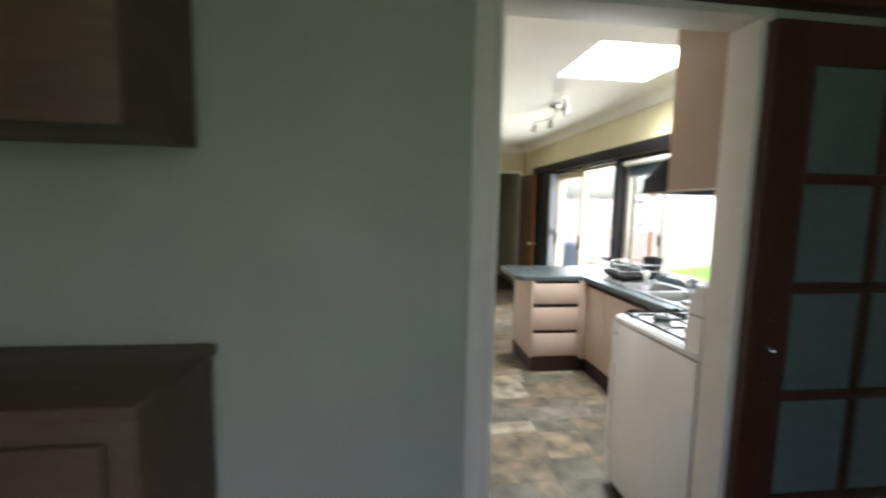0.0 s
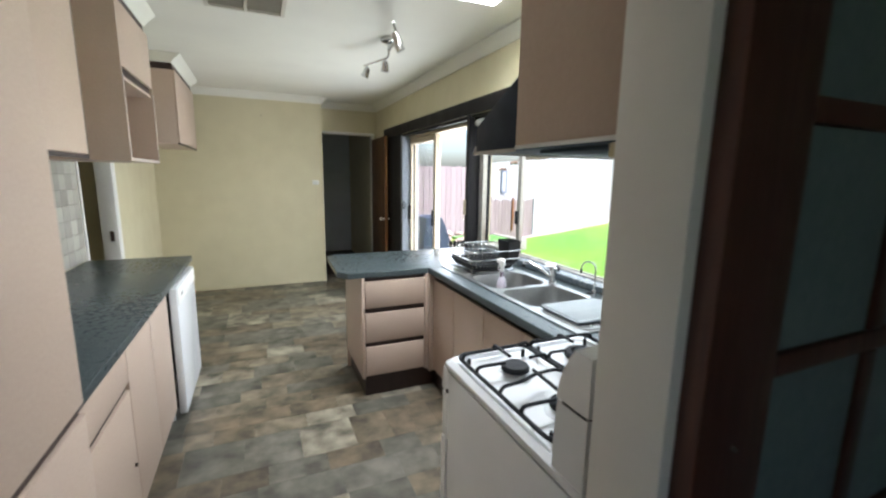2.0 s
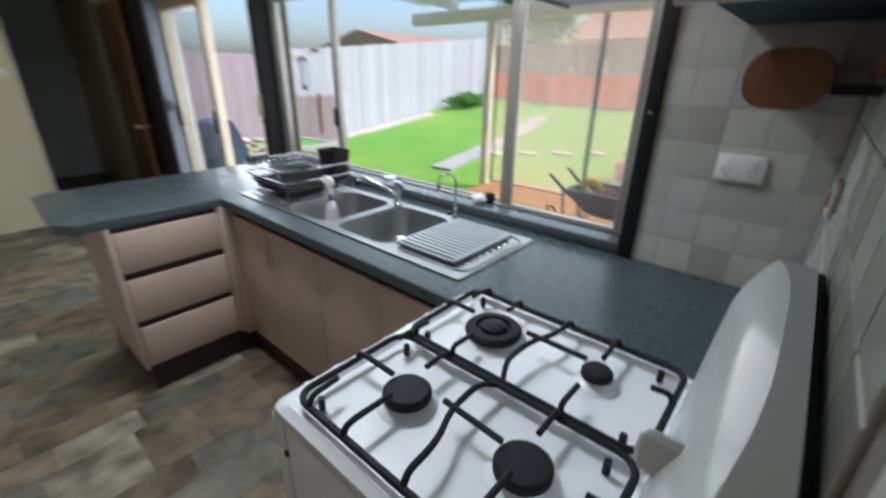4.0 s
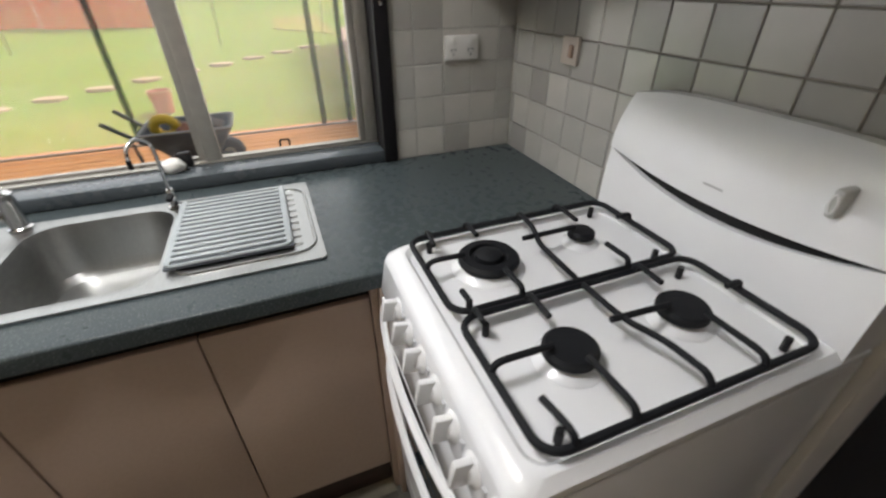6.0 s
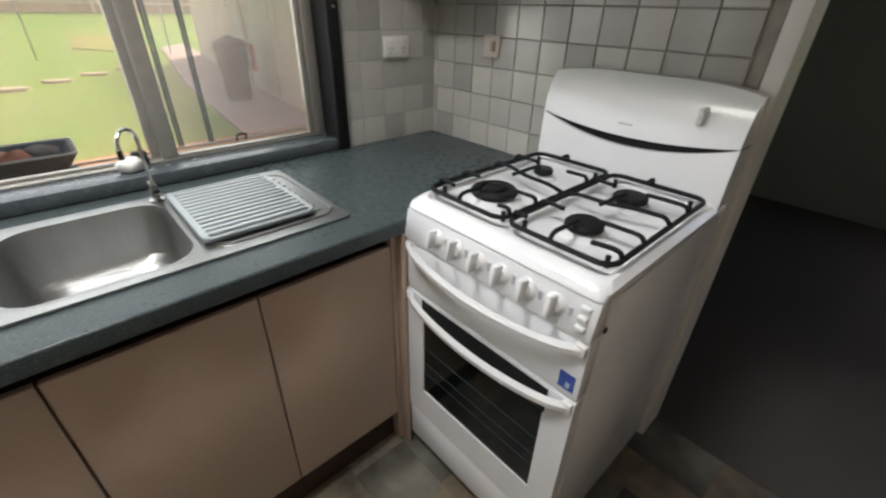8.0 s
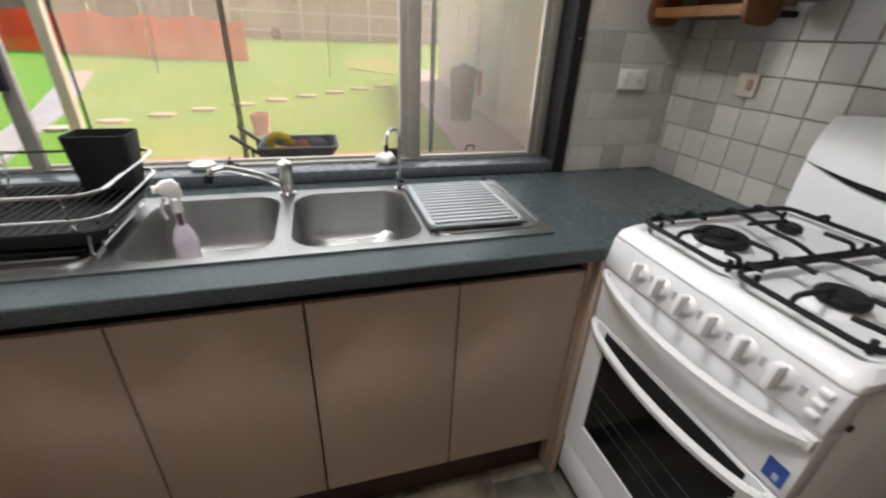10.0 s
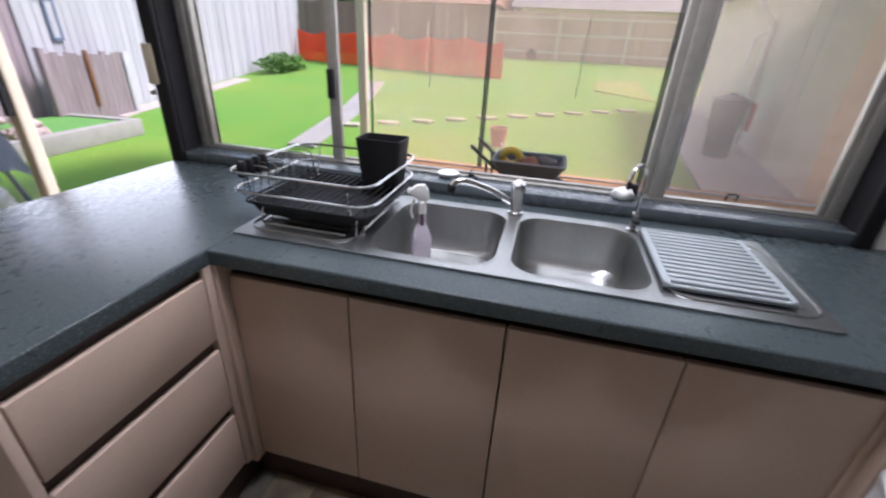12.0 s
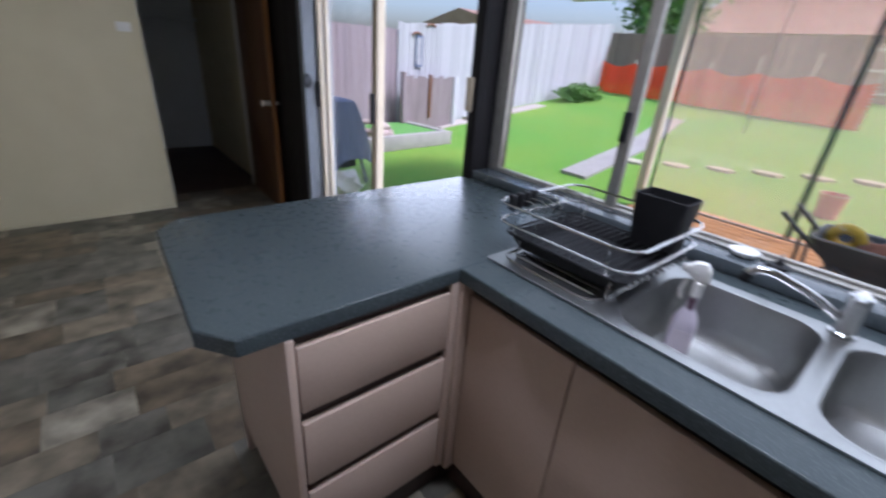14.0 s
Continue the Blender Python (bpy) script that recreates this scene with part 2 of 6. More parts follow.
M["enamel"] = surf("white_enamel", (0.82, 0.835, 0.85), (0.79, 0.805, 0.82), 10, 0.18, 0.26, coat=0.3)
M["iron"] = surf("black_cast_iron", (0.008, 0.009, 0.011), (0.013, 0.014, 0.016), 40, 0.55, bump=0.15, bump_scale=300, specular=0.22)
M["black"] = surf("black_plastic", (0.010, 0.010, 0.011), (0.014, 0.014, 0.015), 30, 0.5, bump=0.04, specular=0.25)
M["navy"] = surf("dark_blue_black_metal", (0.010, 0.022, 0.045), (0.007, 0.016, 0.034), 20, 0.45, specular=0.3)
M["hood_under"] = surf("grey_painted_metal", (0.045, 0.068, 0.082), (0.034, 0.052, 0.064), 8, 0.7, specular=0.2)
M["tile"] = surf("grey_glazed_tile", (0.45, 0.44, 0.405), (0.39, 0.38, 0.35), 12, 0.16, 0.24, bump=0.05, bump_scale=25, piece=0.22)
M["carpet"] = surf("dark_brown_carpet", (0.055, 0.040, 0.032), (0.035, 0.026, 0.021), 160, 0.95, bump=0.8, bump_scale=900, sheen=0.2)
M["blue_cover_pale"] = surf("pale_blue_print", (0.45, 0.55, 0.68), None, 20, 0.4)
M["clear"] = glass("clear_glass")
# slight milky mix puts the right pane's bright glare into the glass
M["glare"] = glass("glare_glass", haze=0.03, milk=(1.0, 0.97, 0.95))
M["film"] = glass("hazy_clear_plastic", 0.3, (1.0, 0.93, 0.86), 0.15)
M["roof_sheet"] = glass("translucent_roof_sheet", 0.3, (0.42, 0.47, 0.46), 0.7, (0.40, 0.45, 0.44))
M["dim_glass"] = surf("frosted_door_glass", (0.13, 0.18, 0.18), (0.10, 0.145, 0.145), 40, 0.28, 0.36, bump=0.25, bump_scale=90)

# ---- structure ----
CEIL = 2.56
FAR = 5.65
WEST = -2.85
BACK = 6.02
solid("floor", B(WEST, 0, -0.11, BACK, -0.12, -0.004), M["grout"], "slate-look vinyl kitchen floor", "floor", kind="structure")
solid("hall_floor", B(-4.4, -0.05, -3.2, -0.11, -0.12, 0.002), M["carpet"], "dark brown hall carpet", "floor", kind="structure")
solid("ceiling", holed("z", CEIL, CEIL + 0.06, WEST - 0.1, 0.1, -0.12, 8.2, [(-1.07, -0.33, 1.20, 1.93)]), M["ceiling"], "white plaster kitchen ceiling", "ceiling", kind="structure")
solid("hall_ceiling", B(-4.4, -0.05, -3.2, -0.121, 2.45, 2.52), M["ceiling"], "white hall ceiling", "ceiling", kind="structure")
# window wall with its window and sliding door openings
solid("wall_east", holed("x", 0.0, 0.22, -0.12, 8.2, -0.12, CEIL + 0.06, [(0.47, 2.83, 0.90, 2.05), (2.87, 4.72, 0.0, 2.05)]), M["cream"], "cream painted window wall", "wall", kind="structure")
# wall between hall and kitchen
solid("wall_south", holed("y", -0.12, 0.0, -4.4, 0.0, 0.0, CEIL + 0.06, [(-2.064, -1.166, 0.0, 2.15)]), M["green"], "pale green wall with an open doorway", "wall", kind="structure")
solid("wall_west", holed("x", WEST - 0.1, WEST, 0.0, FAR, 0.0, CEIL + 0.06, [(3.2, 3.95, 0.0, 2.05)]), M["cream"], "cream wall with a doorway past the bench", "wall", kind="structure")
solid("wall_north", B(WEST - 0.1, -0.86, FAR, BACK + 0.1, 0, CEIL + 0.06), M["cream"], "cream painted end wall", "wall", kind="structure")
solid("wall_north_recess", holed("y", BACK, BACK + 0.1, -0.86, 0, 0, CEIL + 0.06, [(-0.82, -0.06, 0.0, 2.12)]), M["cream"], "cream recessed wall with a doorway", "wall", kind="structure")

# rooms beyond and the hall's other walls
solid("wall_hall_east", B(-0.15, -0.05, -3.2, -0.12, 0, 2.45), M["green"], "pale green hall side wall", "wall", kind="structure")
solid("wall_hall_west", B(-4.4, -4.3, -3.2, -0.12, 0, 2.45), M["green"], "pale green hall wall", "wall", kind="structure")
# this opening is added, out of view, to let daylight into the hall
solid("wall_hall_south", holed("y", -3.2, -3.1, -4.3, -0.15, 0, 2.45, [(-2.8, -1.72, 0.7, 2.2)]), M["green"], "pale green hall wall with an added opening for light", "wall", kind="structure")
solid("utility_floor", B(-1.6, 0, BACK, 8.2, -0.12, -0.002), M["brown"], "dark floor of the utility room", "floor", kind="structure")
solid("utility_walls", holed("y", 8.1, 8.2, -1.6, 0, 0, CEIL, []), M["grey"], "grey utility room wall", "wall", kind="structure")
solid("wall_utility_west", B(-1.7, -1.6, BACK + 0.1, 8.2, 0, CEIL), M["grey"], "grey utility room side wall", "wall", kind="structure")
solid("wall_passage", B(-4.4, -4.3, 2.4, 5.0, 0, 2.5), M["cream"], "cream passage wall", "wall", kind="structure")
solid("wall_passage_end", B(-4.3, WEST - 0.1, 4.6, 4.7, 0, 2.5), M["cream"], "cream passage end wall", "wall", kind="structure")
solid("wall_passage_near", B(-4.3, WEST - 0.1, 2.4, 2.5, 0, 2.5), M["cream"], "cream passage wall", "wall", kind="structure")
solid("passage_floor", B(-4.4, WEST, 2.4, 5.0, -0.12, 0.001), M["carpet"], "dark brown passage carpet", "floor", kind="structure")
solid("passage_ceiling", B(-4.4, WEST - 0.1, 2.4, 5.0, 2.5, 2.56), M["ceiling"], "white passage ceiling", "ceiling", kind="structure")


# cornice: a coved strip where walls meet the ceiling
def cove(name, p0, p1, inward):
    """A coved strip from p0 to p1 (x, y), curving away from the wall by the unit vector inward."""
    bm = bmesh.new()
    prof = [(0.0, 0.0), (0.0, -0.085), (0.012, -0.085), (0.028, -0.055), (0.055, -0.028), (0.085, -0.012), (0.085, 0.0)]
    ends = [[bm.verts.new((x + inward[0] * a, y + inward[1] * a, CEIL - 0.001 + b)) for a, b in prof] for x, y in (p0, p1)]
    n = len(prof)
    for i in range(n):
        bm.faces.new((ends[0][i], ends[0][(i + 1) % n], ends[1][(i + 1) % n], ends[1][i]))
    bm.faces.new(ends[0])
    bm.faces.new(ends[1][::-1])
    solid(name, bm, M["ceiling"], "white coved plaster cornice", "cornice", kind="structure")


cove("trim_cornice_east", (-0.002, 0.31), (-0.002, BACK), (-1, 0))
cove("trim_cornice_north", (WEST, FAR - 0.002), (-0.86, FAR - 0.002), (0, -1))
cove("trim_cornice_recess", (-0.86, BACK - 0.002), (0, BACK - 0.002), (0, -1))
cove("trim_cornice_return", (-0.858, FAR), (-0.858, BACK), (1, 0))
cove("trim_cornice_west", (WEST + 0.002, 5.25), (WEST + 0.002, FAR), (1, 0))
cove("trim_cornice_gap", (WEST + 0.002, 3.05), (WEST + 0.002, 4.02), (1, 0))
cove("trim_cornice_south", (-2.1, 0.002), (-1.21, 0.002), (0, 1))

# skylight well and diffuser
well = solid("trim_skylight_well", holed("z", CEIL + 0.06, 3.0, -1.13, -0.27, 1.14, 1.99, [(-1.07, -0.33, 1.20, 1.93)]), M["ceiling"], "white skylight well", "skylight", kind="structure")
dif = bpy.data.materials.new("skylight_diffuser")
dif.use_nodes = True
dn, dl = dif.node_tree.nodes, dif.node_tree.links
em = dn.new("ShaderNodeEmission")
em.inputs[0].default_value, em.inputs[1].default_value = (0.94, 0.97, 1.0, 1), 2.5
dl.new(em.outputs[0], dn["Material Output"].inputs["Surface"])
solid("skylight_pane", B(-1.13, -0.27, 1.14, 1.99, 3.0, 3.02), dif, "bright white skylight diffuser", "skylight", kind="structure")

# window wall: dark timber surround, window and sliding door
DT = M["dark_timber"]


def window_unit():
    w = thing("window_1", "aluminium sliding kitchen window in a dark timber surround", "window", kind="structure")
    part("timber_reveal_left", B(0.0, 0.20, 2.815, 2.829, 0.902, 2.05), DT, w)
    part("timber_reveal_right", B(0.0, 0.20, 0.471, 0.485, 0.902, 2.05), DT, w)
    part("timber_head", B(0.0, 0.20, 0.485, 2.815, 2.03, 2.049), DT, w)
    part("architrave_right", B(-0.022, -0.002, 0.444, 0.489, 0.9005, 2.05, bevel=0.004), DT, w)
    part("architrave_left", B(-0.022, -0.002, 2.815, 2.872, 0.0, 2.05, bevel=0.004), DT, w)
    part("window_sill", B(-0.012, 0.097, 0.487, 2.813, 0.902, 0.942, bevel=0.004), surf("smooth_grey_sill_laminate", (0.085, 0.10, 0.11), (0.07, 0.083, 0.09), 30, 0.2, 0.3, bump=0.03), w, "smooth grey laminate sill ledge")
    A = M["alu"]
    x0, x1 = 0.097, 0.147
    part("frame_bottom", B(x0 - 0.012, x1, 0.487, 2.813, 0.9425, 0.948, bevel=0.001), A, w)
    part("frame_top", B(x0 - 0.012, x1, 0.487, 2.813, 1.995, 2.028, bevel=0.003), A, w)
    part("frame_left", B(x0 - 0.012, x1, 2.778, 2.813, 0.949, 1.994, bevel=0.003), A, w)
    part("frame_right", B(x0 - 0.012, x1, 0.487, 0.527, 0.949, 1.994, bevel=0.003), A, w)

    def sash(y0, y1, x, wide0, wide1, label="", pane="clear"):
        f = part("sash", B(x, x + 0.02, y0, y0 + wide0, 0.949, 1.993, bevel=0.003), A, w, label)
        part("stile", B(x, x + 0.02, y1 - wide1, y1, 0.949, 1.993, bevel=0.003), A, f)
        part("bottom_rail", B(x, x + 0.02, y0 + wide0 + 0.001, y1 - wide1 - 0.001, 0.949, 0.957, bevel=0.002), A, f)
        part("top_rail", B(x, x + 0.02, y0 + wide0 + 0.001, y1 - wide1 - 0.001, 1.969, 1.993, bevel=0.003), A, f)
        g = part("pane", B(x + 0.008, x + 0.012, y0 + wide0, y1 - wide1, 0.957, 1.969), M[pane], f, pane + " glass pane", smooth=False)
        g.visible_shadow = False
        return f
    left = sash(2.165, 2.777, 0.089, 0.042, 0.025, "left sliding sash")
    part("latch", B(0.070, 0.089, 2.178, 2.204, 1.18, 1.28, bevel=0.005), M["black"], left, "black plastic latch")
    sash(1.022, 2.203, 0.114, 0.045, 0.02)
    right = sash(0.528, 1.042, 0.089, 0.022, 0.045, pane="glare")
    part("latch", tube(bmesh.new(), round_path([(0.089, 0.785, 0.970), (0.077, 0.785, 0.993), (0.077, 0.815, 0.993), (0.089, 0.815, 0.970)], 0.008), 0.003), M["black"], right, "small wire catch")
    return w


window_unit()


def sliding_door():
    d = thing("door_1", "cream aluminium sliding glass door standing partly open", "door", kind="structure")
    C = M["cream_alu"]
    part("timber_reveal_left", B(0.0, 0.2, 4.70, 4.719, 0.0, 2.05), DT, d)
    part("timber_head", B(0.0, 0.2, 2.892, 4.70, 2.02, 2.049), DT, d)
    part("timber_reveal_right", B(0.0, 0.2, 2.871, 2.892, 0.0, 2.05), DT, d)
    part("architrave_left", B(-0.022, -0.002, 4.70, 5.50, 0.0, 2.05, bevel=0.004), DT, d)
    part("architrave_head", B(-0.026, -0.002, 0.444, 5.50, 2.052, 2.17, bevel=0.004), DT, d)
    part("track", B(0.06, 0.19, 2.893, 4.699, 0.0, 0.03, bevel=0.003), M["alu"], d)
    part("frame_left", B(-0.03, 0.19, 4.63, 4.699, 0.031, 2.018, bevel=0.003), surf("lilac_grey_paint", (0.19, 0.21, 0.24), None, 20, 0.5), d, "grey painted door frame side")
    part("lock_ring", tube(bmesh.new(), [(-0.012 + 0.018 * math.cos(a), 4.622, 1.16 + 0.045 * math.sin(a)) for a in (k * 0.5236 for k in range(12))], 0.007, 8, closed=True), M["black"], d, "black lock pull")
    part("frame_right", B(0.06, 0.19, 2.893, 2.92, 0.031, 2.018, bevel=0.003), C, d)
    part("frame_top", B(0.06, 0.19, 2.921, 4.629, 1.985, 2.018, bevel=0.003), C, d)

    def leaf(y0, y1, x, name):
        f = part(name, B(x, x + 0.03, y0, y0 + 0.06, 0.035, 1.98, bevel=0.004), C, d)
        part("stile", B(x, x + 0.03, y1 - 0.03, y1, 0.035, 1.98, bevel=0.004), C, f)
        part("bottom_rail", B(x, x + 0.03, y0 + 0.061, y1 - 0.031, 0.035, 0.11, bevel=0.004), C, f)
        part("top_rail", B(x, x + 0.03, y0 + 0.061, y1 - 0.031, 1.92, 1.98, bevel=0.004), C, f)
        g = part("pane", B(x + 0.013, x + 0.017, y0 + 0.06, y1 - 0.03, 0.11, 1.92), M["clear"], f, "clear glass pane", smooth=False)
        g.visible_shadow = False
        return f
    f = leaf(3.80, 4.625, 0.075, "sliding_leaf")
    part("handle", B(0.045, 0.075, 3.81, 3.84, 0.98, 1.16, bevel=0.008), M["black"], f, "black pull handle")
    part("second_handle", B(0.05, 0.075, 4.59, 4.62, 0.98, 1.16, bevel=0.008), M["black"], f, "black pull handle")
    leaf(3.84, 4.62, 0.125, "fixed_leaf")
    part("lock_keep", B(-0.034, -0.022, 2.842, 2.884, 1.19, 1.33, bevel=0.006), M["cream_alu"], d, "pale lock keep")
    return d


sliding_door()

# doorway linings and skirting
WH = M["white"]
lin = thing("door_2", "white lined open doorway with a dark timber head", "doorway", kind="structure")
part("jamb_left", B(-2.076, -2.046, -0.135, 0.012, 0.0, 2.135, bevel=0.004), WH, lin)
part("jamb_right", B(-1.203, -1.160, -0.133, 0.004, 0.0, 2.135, bevel=0.004), WH, lin)
part("head", B(-2.076, -1.160, -0.133, 0.0045, 2.136, 2.165, bevel=0.004), WH, lin)
part("architrave_left", B(-2.134, -2.077, -0.138, -0.121, 0.003, 2.165, bevel=0.004), WH, lin)
part("architrave_head", B(-2.13, -0.25, -0.182, -0.121, 2.166, 2.25, bevel=0.004), M["red_timber"], lin, "dark timber head trim")
wl = thing("door_3", "white lined doorway in the cream side wall", "doorway", kind="structure")
for a, b in ((3.185, 3.215), (3.935, 3.965)):
    part("jamb", B(WEST - 0.11, WEST + 0.012, a, b, 0.0, 2.05, bevel=0.004), WH, wl)
part("head", B(WEST - 0.11, WEST + 0.012, 3.216, 3.934, 2.02, 2.05, bevel=0.004), WH, wl)
part("architrave", B(WEST + 0.002, WEST + 0.016, 3.966, 4.02, 0.0, 2.05, bevel=0.004), WH, wl)
part("strike_plate", B(WEST - 0.05, WEST - 0.02, 3.928, 3.934, 0.93, 1.02, bevel=0.002), M["brown"], wl, "dark brass strike plate")
fl = thing("door_4", "white lined doorway to the dark utility room", "doorway", kind="structure")
part("jamb", B(-0.855, -0.815, BACK - 0.012, BACK + 0.11, 0, 2.12, bevel=0.004), M["grey"], fl)
part("jamb", B(-0.07, -0.03, BACK - 0.012, BACK + 0.11, 0, 2.12, bevel=0.004), WH, fl)
part("head", B(-0.855, -0.03, BACK - 0.012, BACK + 0.11, 2.121, 2.16, bevel=0.004), WH, fl)
solid("baseboard_north", B(WEST, -0.86, FAR - 0.014, FAR - 0.002, 0.0, 0.03, bevel=0.003), M["cream"], "low cream skirting strip", "baseboard", kind="structure")
solid("utility_shelf", B(-1.59, -0.02, 7.85, 8.09, 1.55, 1.58, bevel=0.004), M["grey"], "grey shelf board on the utility room wall", "shelf")


def round_knob(parent, x, y, z, ax, mat):
    """A door knob whose neck points along ax (+1 or -1) on x."""
    bm = bmesh.new()
    lathe(bm, [(0.026, 0), (0.026, 0.004), (0.011, 0.008), (0.010, 0.03), (0.022, 0.038), (0.027, 0.052), (0.020, 0.064), (0.004, 0.067)], 20, axis="x")
    if ax < 0:
        bmesh.ops.scale(bm, vec=(-1, 1, 1), verts=bm.verts)
    bmesh.ops.translate(bm, vec=(x, y, z), verts=bm.verts)
    return part("knob", bm, mat, parent, "smooth round knob")


def timber_door():
    d = thing("timber_door", "orange-brown timber veneer door standing open by the window wall", "door", (-0.058, BACK - 0.02, 0.0), -1.4)
    # one veneer in two tones: face coloured as in shadow, edge as in daylight
    leaf = part("leaf", B(-0.019, 0.019, -0.797, 0.0, 0.008, 2.06, bevel=0.002), surf("shaded_door_veneer", (0.10, 0.048, 0.021), (0.068, 0.033, 0.015), 10, 0.4, bump=0.08, bump_scale=60, stretch=(8, 8, 0.5)), d)
    part("leaf_edge", B(-0.0185, 0.0185, -0.803, -0.7975, 0.008, 2.06), M["oak"], leaf, "orange timber edge in the daylit tone")
    round_knob(leaf, -0.019, -0.745, 0.925, -1, M["white"])
    round_knob(leaf, 0.019, -0.745, 0.925, 1, M["white"])
    return d


timber_door()


def french_door():
    """A glazed leaf, two panes wide, slid back along the hall wall."""
    d = thing("glazed_door", "dark red-brown timber sliding door with dim frosted glass panes, open", "door", (-1.180, -0.167, 0.0))
    R = M["red_timber"]
    f = part("stile", B(0.0, 0.155, 0.0, 0.036, 0.012, 2.12, bevel=0.003), R, d)
    part("stile", B(0.73, 0.90, 0.0, 0.036, 0.012, 2.12, bevel=0.003), R, d)
    bars = [0.486, 0.874, 1.258, 1.628]
    part("bottom_rail", B(0.156, 0.729, 0.002, 0.034, 0.012, 0.16, bevel=0.003), R, d)
    part("top_rail", B(0.156, 0.729, 0.002, 0.034, 1.99, 2.12, bevel=0.003), R, d)
    for z in bars:
        part("rail", B(0.156, 0.729, 0.004, 0.032, z - 0.018, z + 0.018, bevel=0.003), R, d)
    for z0, z1 in zip([0.161] + [z + 0.019 for z in bars], [z - 0.019 for z in bars] + [1.989]):
        part("glazing_bar", B(0.435, 0.472, 0.004, 0.032, z0, z1, bevel=0.003), R, d)
        for x0, x1 in ((0.156, 0.434), (0.473, 0.729)):
            part("pane", B(x0, x1, 0.014, 0.022, z0, z1), M["dim_glass"], d, "dim frosted glass pane", smooth=False)
    bm = bmesh.new()
    lathe(bm, [(0.011, 0), (0.011, -0.003), (0.004, -0.006), (0.004, -0.018), (0.009, -0.024), (0.001, -0.03)], 12, (0.078, 0.0, 1.05), axis="y")
    part("pull_knob", bm, M["chrome"], f, "small bright pull knob")
    for z in (0.93, 1.15):
        part("screw", lathe(bmesh.new(), [(0.005, 0), (0.004, -0.003), (0.001, -0.0035)], 8, (0.08, 0.0, z), axis="y"), M["chrome"], f)
    part("floor_guide", B(0.1, 0.16, 0.037, 0.052, 0.012, 0.05), M["black"], d)
    return d


french_door()


def sideboard():
    s = thing("wall_unit", "dark brown timber wall unit with open middle against the green wall", "cabinet", (-2.90, -0.13, -0.0))
    T = surf("dark_walnut_timber", (0.115, 0.075, 0.05), (0.08, 0.052, 0.034), 14, 0.4, bump=0.1, stretch=(0.6, 6, 6))
    part("base", B(-1.2, 0.0, -0.38, 0.0, 0.0, 1.06, bevel=0.006), T, s)
    part("base_top", B(-1.22, 0.015, -0.40, 0.0, 1.061, 1.095, bevel=0.008), T, s)
    part("upper_cupboard", B(-1.2, -0.02, -0.34, 0.0, 1.66, 2.3, bevel=0.006), T, s)
    part("back_board", B(-1.2, -0.6, -0.012, 0.0, 1.096, 1.659), T, s)
    for x in (-0.9, -0.32):
        part("base_door", B(x - 0.26, x + 0.26, -0.396, -0.381, 0.08, 1.01, bevel=0.006), T, s)
    return s


sideboard()

# ---- kitchen ----
# sink bench: worktop with a cut-out for the bowls
def slab(outline, holes, z0, z1):
    """A flat slab with holes, its rims rounded a little."""
    bm = bmesh.new()
    loops = [outline, *holes]
    for z, flip in ((z1, False), (z0, True)):
        edges = []
        for loop in loops:
            vs = [bm.verts.new((x, y, z)) for x, y in loop]
            edges += [bm.edges.new((vs[i], vs[(i + 1) % len(vs)])) for i in range(len(vs))]
        bmesh.ops.triangle_fill(bm, edges=edges, use_beauty=True, use_dissolve=True)
    bm.verts.ensure_lookup_table()
    n = sum(len(q) for q in loops)
    at = 0
    for loop in loops:
        k = len(loop)
        for i in range(k):
            a, b = at + i, at + (i + 1) % k
            bm.faces.new((bm.verts[a], bm.verts[b], bm.verts[n + b], bm.verts[n + a]))
        at += k
    bmesh.ops.recalc_face_normals(bm, faces=bm.faces)
    return bm


WT = M["worktop"]
top_outline = [(-0.003, 0.009), (-0.003, 2.87), (-1.18, 2.87), (-1.245, 2.80), (-1.262, 2.247), (-1.205, 2.17), (-0.645, 2.167), (-0.642, 0.009)]
bench = thing("worktop", "dark grey-green speckled laminate worktop round the sink", "worktop")


def rolled(bm, r, keep):
    """Rounds the top rim of a slab where keep(x, y) is true."""
    top = max(v.co.z for v in bm.verts)
    rim = [e for e in bm.edges if all(abs(v.co.z - top) < 1e-5 and keep(v.co.x, v.co.y) for v in e.verts) and len(e.link_faces) == 2
           and abs(e.link_faces[0].normal.z - e.link_faces[1].normal.z) > 0.5]
    bmesh.ops.bevel(bm, geom=rim, offset=r, segments=4, affect="EDGES", profile=0.5)
    return bm


part("top", rolled(slab(top_outline, [[(-0.525, 1.10), (-0.12, 1.10), (-0.12, 1.83), (-0.525, 1.83)]], 0.86, 0.90), 0.006, lambda x, y: x < -0.6 or y > 2.8), WT, bench)
part("joint_strip", B(-0.6405, -0.40, 2.166, 2.168, 0.9, 0.9006), M["hood_under"], bench, "thin joint line")

PK, BR = M["pink"], M["brown"]


def door_panel(parent, name, x0, x1, y0, y1, z0, z1, label=""):
    return part(name, B(x0, x1, y0, y1, z0, z1, bevel=0.0025), PK, parent, label)


